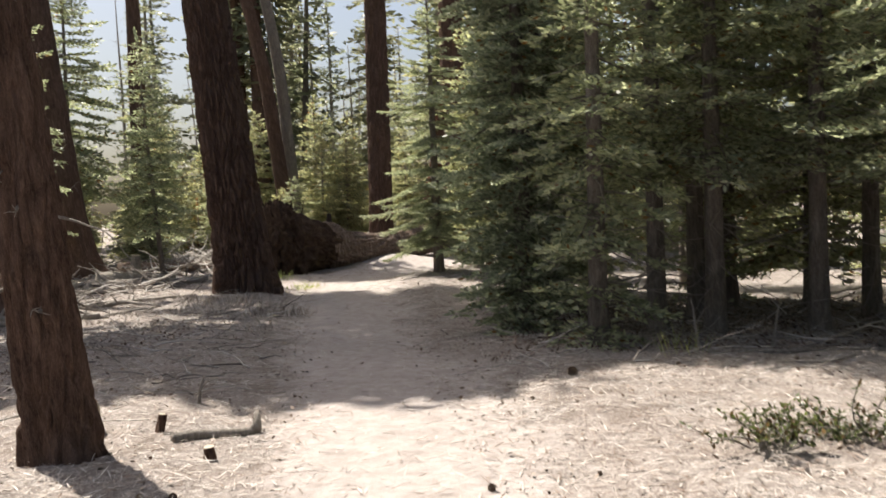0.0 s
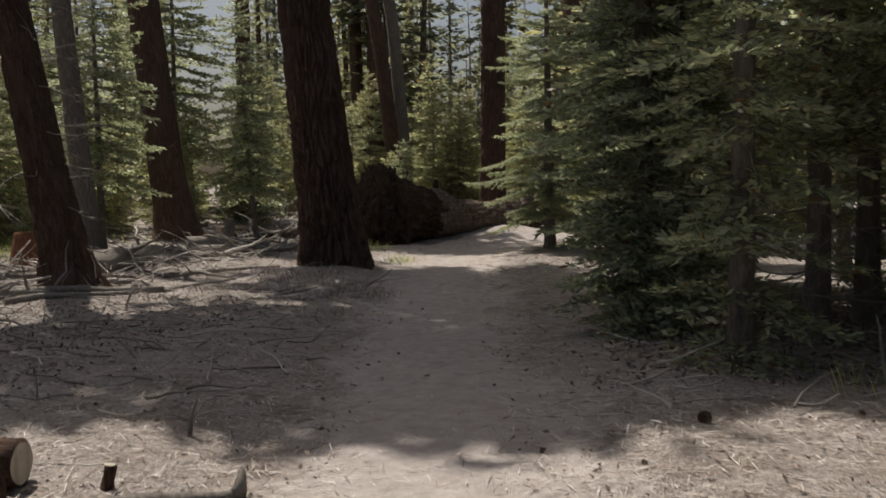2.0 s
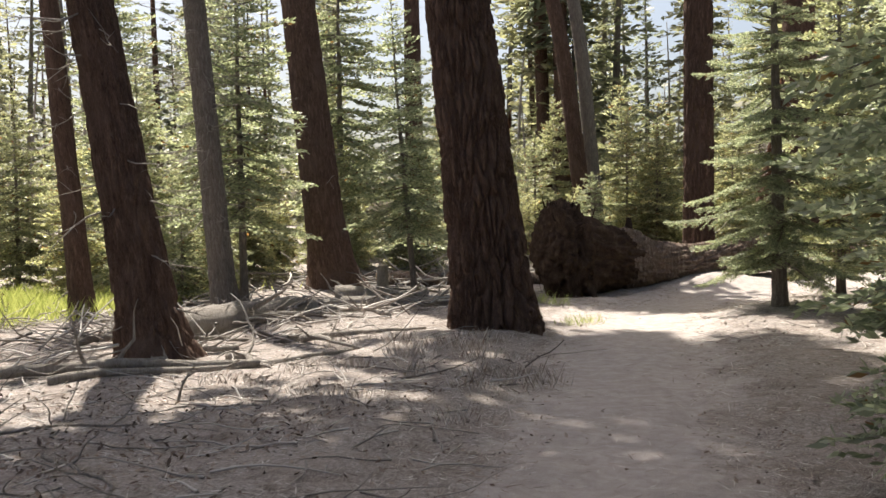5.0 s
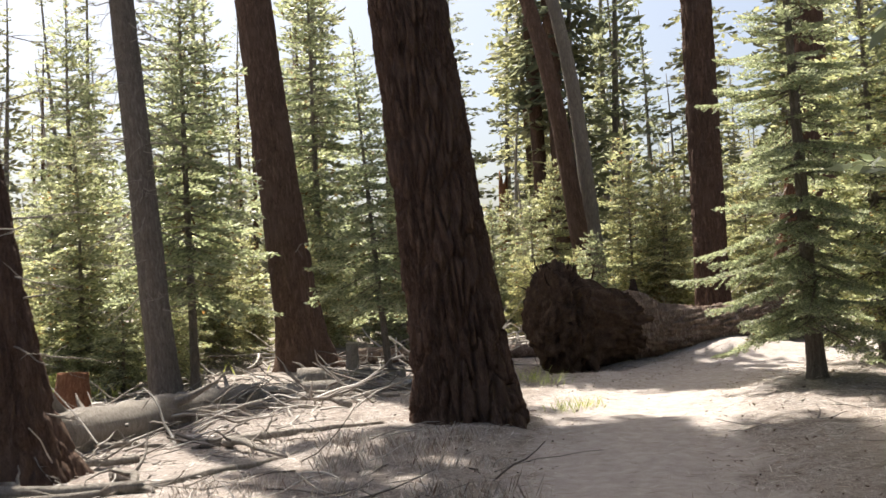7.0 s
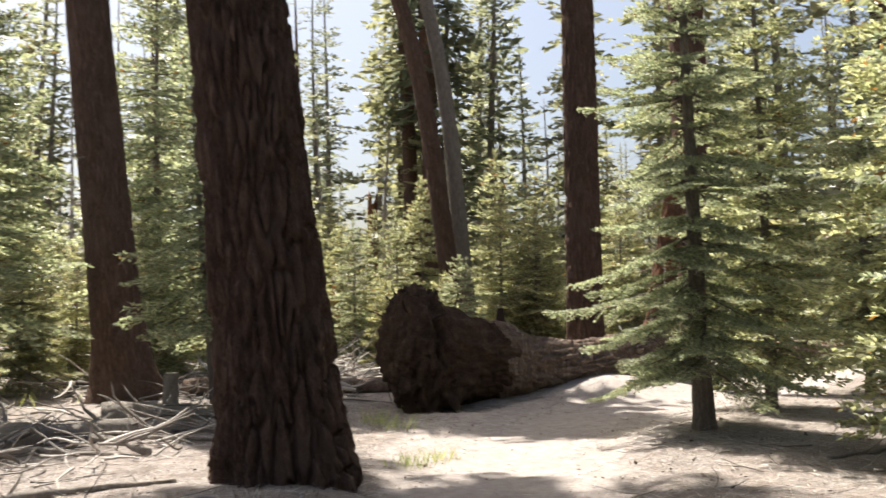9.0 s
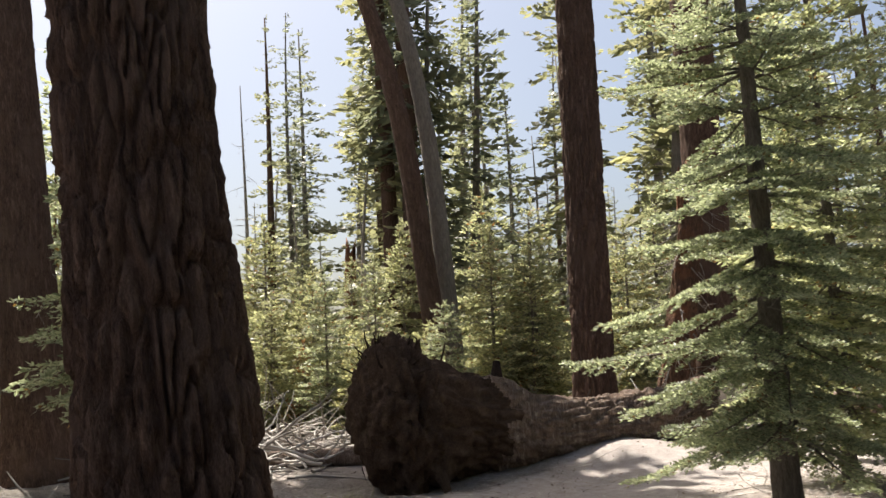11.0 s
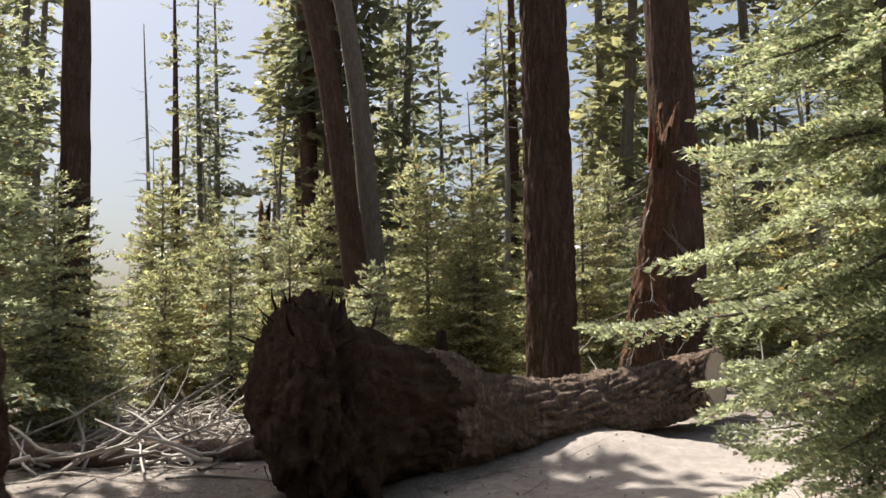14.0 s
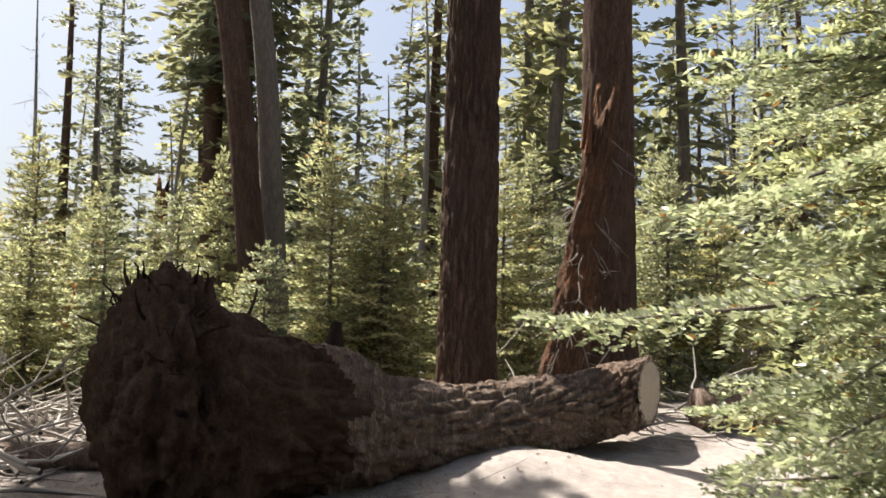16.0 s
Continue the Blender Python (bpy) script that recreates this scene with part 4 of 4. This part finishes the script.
stick_thing("fallen_branch", (0.9, 20.3), (2.0, 21.3), 0.02, 0.01, DEADWOOD, "dead branch beside a young fir", "branch", 16, 6, 0.06, 4)

rb = np.random.default_rng(88)
for n in range(26):
    if n < 15:
        x, y = rb.uniform(-9.2, -5.3), rb.uniform(15.0, 21.5)
    else:
        x, y = rb.uniform(-10.5, -6.3), rb.uniform(27.0, 33.0)
    a, ln = rb.uniform(0, 6.28), rb.uniform(0.8, 2.2)
    stick_thing("fallen_branch", (x, y), (x + math.cos(a) * ln, y + math.sin(a) * ln), rb.uniform(0.028, 0.065), rb.uniform(0.012, 0.025), DEADWOOD, "crooked bleached branch in a heap of deadwood", "branch", 120 + n, 8, 0.06, 3, rb.uniform(0.0, 0.22), 10)


def stump(x, y, r0, h, mat, label, seed, tilt=0):
    t = thing("stump", at_ground(x, y, tilt, tilt * 0.6, seed * 40, 1, 0.03), label, "stump")
    part("body", trunk_mesh("body", mat, h, r0, r0 * 0.9, 0.35, 28, 14, 0.015, 12, 0.0, seed, 1.0), t)
    v = [(0, 0, h + 0.006)] + [(math.cos(a) * r0 * 0.86, math.sin(a) * r0 * 0.86, h + 0.004) for a in np.linspace(0, 2 * math.pi, 24, endpoint=False)]
    part("cut_face", mesh_of("cut_face", [list(p) for p in v], [[0, 1 + k, 1 + (k + 1) % 24] for k in range(24)], SAWN), t, "pale sawn top")
    return t


stump(-3.47, 8.15, 0.11, 0.2, BARK_GREY, "small sawn stump with a pale top in shaded litter", 1)
stump(-0.7, 6.24, 0.03, 0.15, BARK_PINE, "short brown stub standing in the litter", 2, 6)
stump(-0.15, 5.66, 0.035, 0.11, BARK_PINE, "short brown stub standing in the litter", 3, -8)
stump(-10.6, 19.2, 0.24, 0.75, SPLINTER, "weathered orange-brown stump among bleached branches", 4, 5)
stump(-8.05, 23.2, 0.12, 0.8, DEADWOOD, "pale slender stump beside a dark pine", 5, -4)
chunk = thing("log_chunk", pose(-1.45, 6.15, gz(-1.3, 6.2) + 0.10, 0, 90, 8), "sawn chunk of log with a pale end by a pine", "log")
part("body", mesh_of("body", *tube([(0, 0, 0), (0, 0, 0.16), (0, 0, 0.33)], [0.115, 0.12, 0.115], 22, 0.25, 3), BARK_PINE), chunk)
part("cut_face", mesh_of("cut_face", *tube([(0, 0, 0.332), (0, 0, 0.338)], [0.1, 0.1], 22), SAWN, False), chunk, "pale sawn end")

# upright stray sticks
for n, (x, y, h, dx, lab) in enumerate(((-0.78, 7.22, 0.24, 0.03, "short pale peg-like stick standing in the litter"), (3.3, 8.75, 0.5, -0.12, "pale leaning stick standing below the firs"), (3.95, 8.9, 0.42, 0.05, "pale leaning stick standing below the firs"), (-4.3, 12.4, 0.4, 0.1, "forked dry stick standing in the litter"))):
    t = thing("dry_stick", at_ground(x, y, 0, 0, 0, 1, 0.02), lab, "stick")
    part("stem", mesh_of("stem", *tube(crooked((0, 0, 0), (dx, 0.02, h), h, 7, 0.1, 900 + n), np.linspace(0.016, 0.006, 7), 6), DEADWOOD), t)
    part("twig", mesh_of("twig", *tube(crooked((dx * 0.5, 0.01, h * 0.5), (0.5, 0.3, 0.5), h * 0.45, 5, 0.15, 950 + n), np.linspace(0.008, 0.003, 5), 5), DEADWOOD), t)


def cone_mesh(seed):
    rows, cols = 9, 8
    rr = np.random.default_rng(seed)
    q = []
    for a in range(rows):
        f = (a + 0.5) / rows
        rad = 0.026 * math.sin(math.pi * (0.12 + 0.8 * f)) + 0.006
        for b in range(cols):
            th = 2 * math.pi * (b + 0.5 * (a % 2)) / cols
            c = np.array([math.cos(th), math.sin(th), 0])
            side = np.array([-math.sin(th), math.cos(th), 0])
            o = c * rad * 0.35 + np.array([0, 0, 0.085 * f])
            tip = c * rad * 1.25 + np.array([0, 0, 0.085 * f + 0.008])
            w = 0.011 * rr.uniform(0.8, 1.2)
            q.append([o - side * w * 0.6, o + side * w * 0.6, tip + side * w, tip - side * w])
    return quads_mesh("scales", np.array(q), CONE_MAT)


cone = thing("pine_cone", pose(2.08, 7.75, gz(2.08, 7.75) + 0.028, 88, 0, 30), "brown open pine cone lying on the litter", "pine cone", "pine cones on the litter")
tagged(part("scales", cone_mesh(1), cone), kind="stuff")
part("core", mesh_of("core", *tube([(0, 0, 0.002), (0, 0, 0.03), (0, 0, 0.06), (0, 0, 0.086)], [0.008, 0.017, 0.015, 0.004], 8), CONE_MAT), cone)
r = np.random.default_rng(63)
n = 0
while n < 30:
    x, y = r.uniform(-3.5, 5.0), r.uniform(2.2, 9.0)
    if n > 26:
        x, y = r.uniform(-3.2, 0.4), r.uniform(19, 25)
    if trail_distance(np.array([x]), np.array([y]))[0] < 0.5 and r.random() < 0.8:
        continue
    sc = r.uniform(0.3, 0.55)
    copy_thing(cone, pose(x, y, gz(x, y) + 0.026 * sc, 88, 0, r.uniform(0, 360)) @ Matrix.Scale(sc, 4))
    n += 1


def litter(count, box, ln, wd, seed, off_trail=0.6, keep=0.25, rise=0.15):
    """Fine straw scattered flat over the ground."""
    rr = np.random.default_rng(seed)
    x, y = rr.uniform(box[0], box[1], count), rr.uniform(box[2], box[3], count)
    d = trail_distance(x, y)
    ok = (d > off_trail) | (rr.random(count) < keep)
    x, y = x[ok], y[ok]
    m = len(x)
    a = rr.uniform(0, math.pi * 2, m)
    z = ground_height(x, y) + rr.uniform(0.004, 0.02, m)
    way = unit(np.stack([np.cos(a), np.sin(a), rr.normal(0, rise, m)], 1))
    up = unit(np.stack([rr.normal(0, 0.4, m), rr.normal(0, 0.4, m), np.ones(m)], 1))
    return leaflets(np.stack([x, y, z], 1), way, up, rr.uniform(ln[0], ln[1], m), rr.uniform(wd[0], wd[1], m))


straw = np.concatenate([litter(52000, (-9, 6, 1.0, 14), (0.05, 0.17), (0.003, 0.008), 1), litter(30000, (-10, 3, 14, 27), (0.08, 0.22), (0.004, 0.009), 2), litter(14000, (-2.5, 5.5, 2.0, 8.5), (0.05, 0.18), (0.003, 0.008), 3, 0.4)])
chips = np.concatenate([litter(9000, (-9, 6, 1.0, 14), (0.02, 0.06), (0.012, 0.03), 5, 0.5, 0.1, 0.4), litter(5000, (-9, 3, 14, 29), (0.02, 0.06), (0.012, 0.03), 6, 0.6, 0.1, 0.4), litter(9000, (1.4, 7, 8.6, 15), (0.03, 0.10), (0.012, 0.035), 8, 0.8, 0.0, 0.5), litter(5000, (-6, -2.4, 6, 14), (0.03, 0.09), (0.010, 0.03), 9, 0.8, 0.0, 0.5)])
tagged(new("bark_chips", quads_mesh("bark_chips", chips, CHIPS)), "small brown bark chips and cone scales on the ground", "litter", "", "stuff")
tagged(new("needle_litter", quads_mesh("needle_litter", straw, STRAW)), "scattered pale pine straw on the ground", "litter", "", "stuff")


def twig_heap(count, box, ln, rad, seed, pile=0.0, off_trail=1.0):
    rr = np.random.default_rng(seed)
    out = []
    while len(out) < count:
        x, y = rr.uniform(box[0], box[1]), rr.uniform(box[2], box[3])
        if trail_distance(np.array([x]), np.array([y]))[0] < off_trail:
            continue
        a = rr.uniform(0, 2 * math.pi)
        l = rr.uniform(*ln) * (1.0 if rr.random() < 0.8 else 1.6)
        z = gz(x, y) + 0.012 + pile * rr.random() ** 2
        pts = crooked((x, y, z), (math.cos(a), math.sin(a), rr.normal(0.05, 0.12 + pile * 0.5)), l, 6, 0.16, int(rr.integers(1e7)))
        pts[:, 2] = np.maximum(pts[:, 2], ground_height(pts[:, 0], pts[:, 1]) + 0.006)
        t0 = rr.uniform(*rad)
        out.append(tube(pts, np.linspace(t0, t0 * 0.35, 6), 4, cap=False))
    return joined(out)


def heap(name, args, label):
    v, f = twig_heap(*args)
    tagged(new(name, mesh_of(name, v, f, TWIG)), label, "deadwood", "", "stuff")


heap("twig_litter", (520, (-9, -0.8, 6.5, 17), (0.15, 0.8), (0.004, 0.011), 11), "thin dead twigs strewn over shaded litter")
heap("twig_litter", (240, (1.6, 7, 7.8, 15), (0.2, 0.9), (0.004, 0.011), 12, 0.05), "thin dead twigs below the firs")
heap("deadwood_heap", (420, (-12, -5.8, 16.5, 24), (0.3, 1.1), (0.006, 0.024), 13, 0.2), "bleached dead branches heaped between the pines")
heap("deadwood_heap", (620, (-13, -6.3, 26.4, 34.5), (0.4, 1.8), (0.008, 0.036), 14, 0.3), "bleached dead branches heaped behind the roots")
heap("deadwood_heap", (340, (-13.5, -6.3, 10, 16.5), (0.3, 1.0), (0.005, 0.02), 15, 0.3), "dead branches heaped round a leaning pine")
heap("deadwood_heap", (160, (-5.6, 4.0, 30.8, 36), (0.4, 1.5), (0.008, 0.03), 16, 0.3, 0.8), "bleached dead branches behind the fallen log")
heap("twig_litter", (150, (-3.2, 2.5, 17.5, 29), (0.12, 0.5), (0.003, 0.008), 17, 0.0, 1.1), "thin dead twigs along the trail")


def tuft(x, y, n, h, seed, label, mat=GRASS, spread=0.12):
    rr = np.random.default_rng(seed)
    t = thing("grass_tuft", at_ground(x, y), label, "grass")
    a = rr.uniform(0, 6.28, n)
    base = np.stack([rr.normal(0, spread, n), rr.normal(0, spread, n), np.full(n, -0.01)], 1)
    way = unit(np.stack([np.cos(a) * 0.45, np.sin(a) * 0.45, np.ones(n)], 1))
    up = unit(np.stack([-np.sin(a), np.cos(a), 0 * a], 1))
    tagged(part("foliage", quads_mesh("foliage", leaflets(base, way, up, h * rr.uniform(0.5, 1.2, n), np.full(n, 0.008)), mat), t), kind="stuff")
    return t


for n, (x, y, k, h, m) in enumerate(((-2.35, 28.75, 60, 0.24, GRASS), (-2.0, 28.9, 40, 0.18, GRASS), (-4.4, 22.4, 70, 0.3, GRASS), (-4.0, 22.0, 50, 0.24, GRASS), (-3.0, 19.6, 60, 0.22, GRASS), (-2.9, 20.3, 50, 0.2, GRASS), (-3.3, 16.3, 70, 0.2, STRAW), (-2.9, 15.8, 80, 0.2, STRAW), (-3.7, 15.5, 70, 0.22, STRAW), (-4.3, 16.6, 60, 0.2, STRAW), (3.0, 8.3, 24, 0.3, GRASS), (-3.2, 14.6, 60, 0.18, STRAW), (-2.5, 14.9, 60, 0.16, STRAW))):
    tuft(x, y, k, h, 70 + n, "small green grass tuft beside the trail" if m is GRASS else "dry straw-coloured grass tuft near the big pine", m)
rt = np.random.default_rng(15)
for n in range(22):
    x, y = rt.uniform(-5.0, -1.6), rt.uniform(12.4, 17.2)
    if trail_distance(np.array([x]), np.array([y]))[0] < 0.8:
        continue
    tuft(x, y, int(rt.integers(30, 70)), rt.uniform(0.1, 0.22), 170 + n, "dry straw-coloured grass tuft near the big pine", STRAW, 0.16)

# bright grass of the clearing
rr = np.random.default_rng(91)
nb = 12000
bx, by = rr.normal(-15.2, 2.2, nb), rr.normal(18.0, 2.6, nb)
bx = np.where(bx > -11.4, -26.6 - bx, bx)
ba = rr.uniform(0, 6.28, nb)
blades = leaflets(np.stack([bx, by, ground_height(bx, by)], 1), unit(np.stack([np.cos(ba) * 0.5, np.sin(ba) * 0.5, np.ones(nb)], 1)), unit(np.stack([-np.sin(ba), np.cos(ba), 0 * ba], 1)), rr.uniform(0.15, 0.5, nb), np.full(nb, 0.025))
tagged(new("clearing_grass", quads_mesh("clearing_grass", blades, GRASS)), "bright sunlit grass in a clearing", "grass", "", "stuff")


def shrub(x, y, size, seed, label, mat=BUSH_LEAF):
    rr = np.random.default_rng(seed)
    t = thing("shrub", at_ground(x, y), label, "shrub")
    wood, leaves = [], []
    for k in range(26):
        a = rr.uniform(0, 6.28)
        pts = crooked((rr.normal(0, 0.08), rr.normal(0, 0.08), 0), (math.cos(a), math.sin(a), rr.uniform(0.3, 1.3)), size * rr.uniform(0.5, 1.0), 6, 0.2, seed * 50 + k)
        pts[:, 2] = np.maximum(pts[:, 2], 0.01)
        wood.append(tube(pts, np.linspace(0.007, 0.002, 6), 4, cap=False))
        m = 26
        f = rr.uniform(0.25, 1, m) * 5
        i0 = np.minimum(f.astype(int), 4)
        base = pts[i0] + (pts[i0 + 1] - pts[i0]) * (f - i0)[:, None]
        leaves.append(leaflets(base, unit(rr.normal(0, 1, (m, 3)) + np.array([0, 0, 0.4])), unit(rr.normal(0, 0.6, (m, 3)) + np.array([0, 0, 1.0])), rr.uniform(0.025, 0.05, m), rr.uniform(0.012, 0.024, m)))
    tagged(part("stemwork", mesh_of("stemwork", *joined(wood), DEADWOOD), t), kind="stuff")
    tagged(part("foliage", quads_mesh("foliage", np.concatenate(leaves), mat), t), kind="stuff")
    return t


shrub(3.05, 5.2, 0.4, 1, "low olive-green shrub with fine leaves on sunlit litter")
shrub(3.5, 5.45, 0.38, 2, "low olive-green shrub with fine leaves on sunlit litter")
for n, (x, y, sz) in enumerate(((-10.4, 29.8, 0.9), (-11.4, 32.2, 1.0), (-6.6, 30.9, 0.7), (-13.0, 20.8, 1.0), (-11.8, 17.0, 0.9), (-14.6, 23.0, 1.1), (-12.8, 26.2, 1.0), (1.9, 33.4, 0.9), (-3.9, 33.0, 0.8))):
    shrub(x, y, sz, 10 + n, "leafy green shrub between young firs")
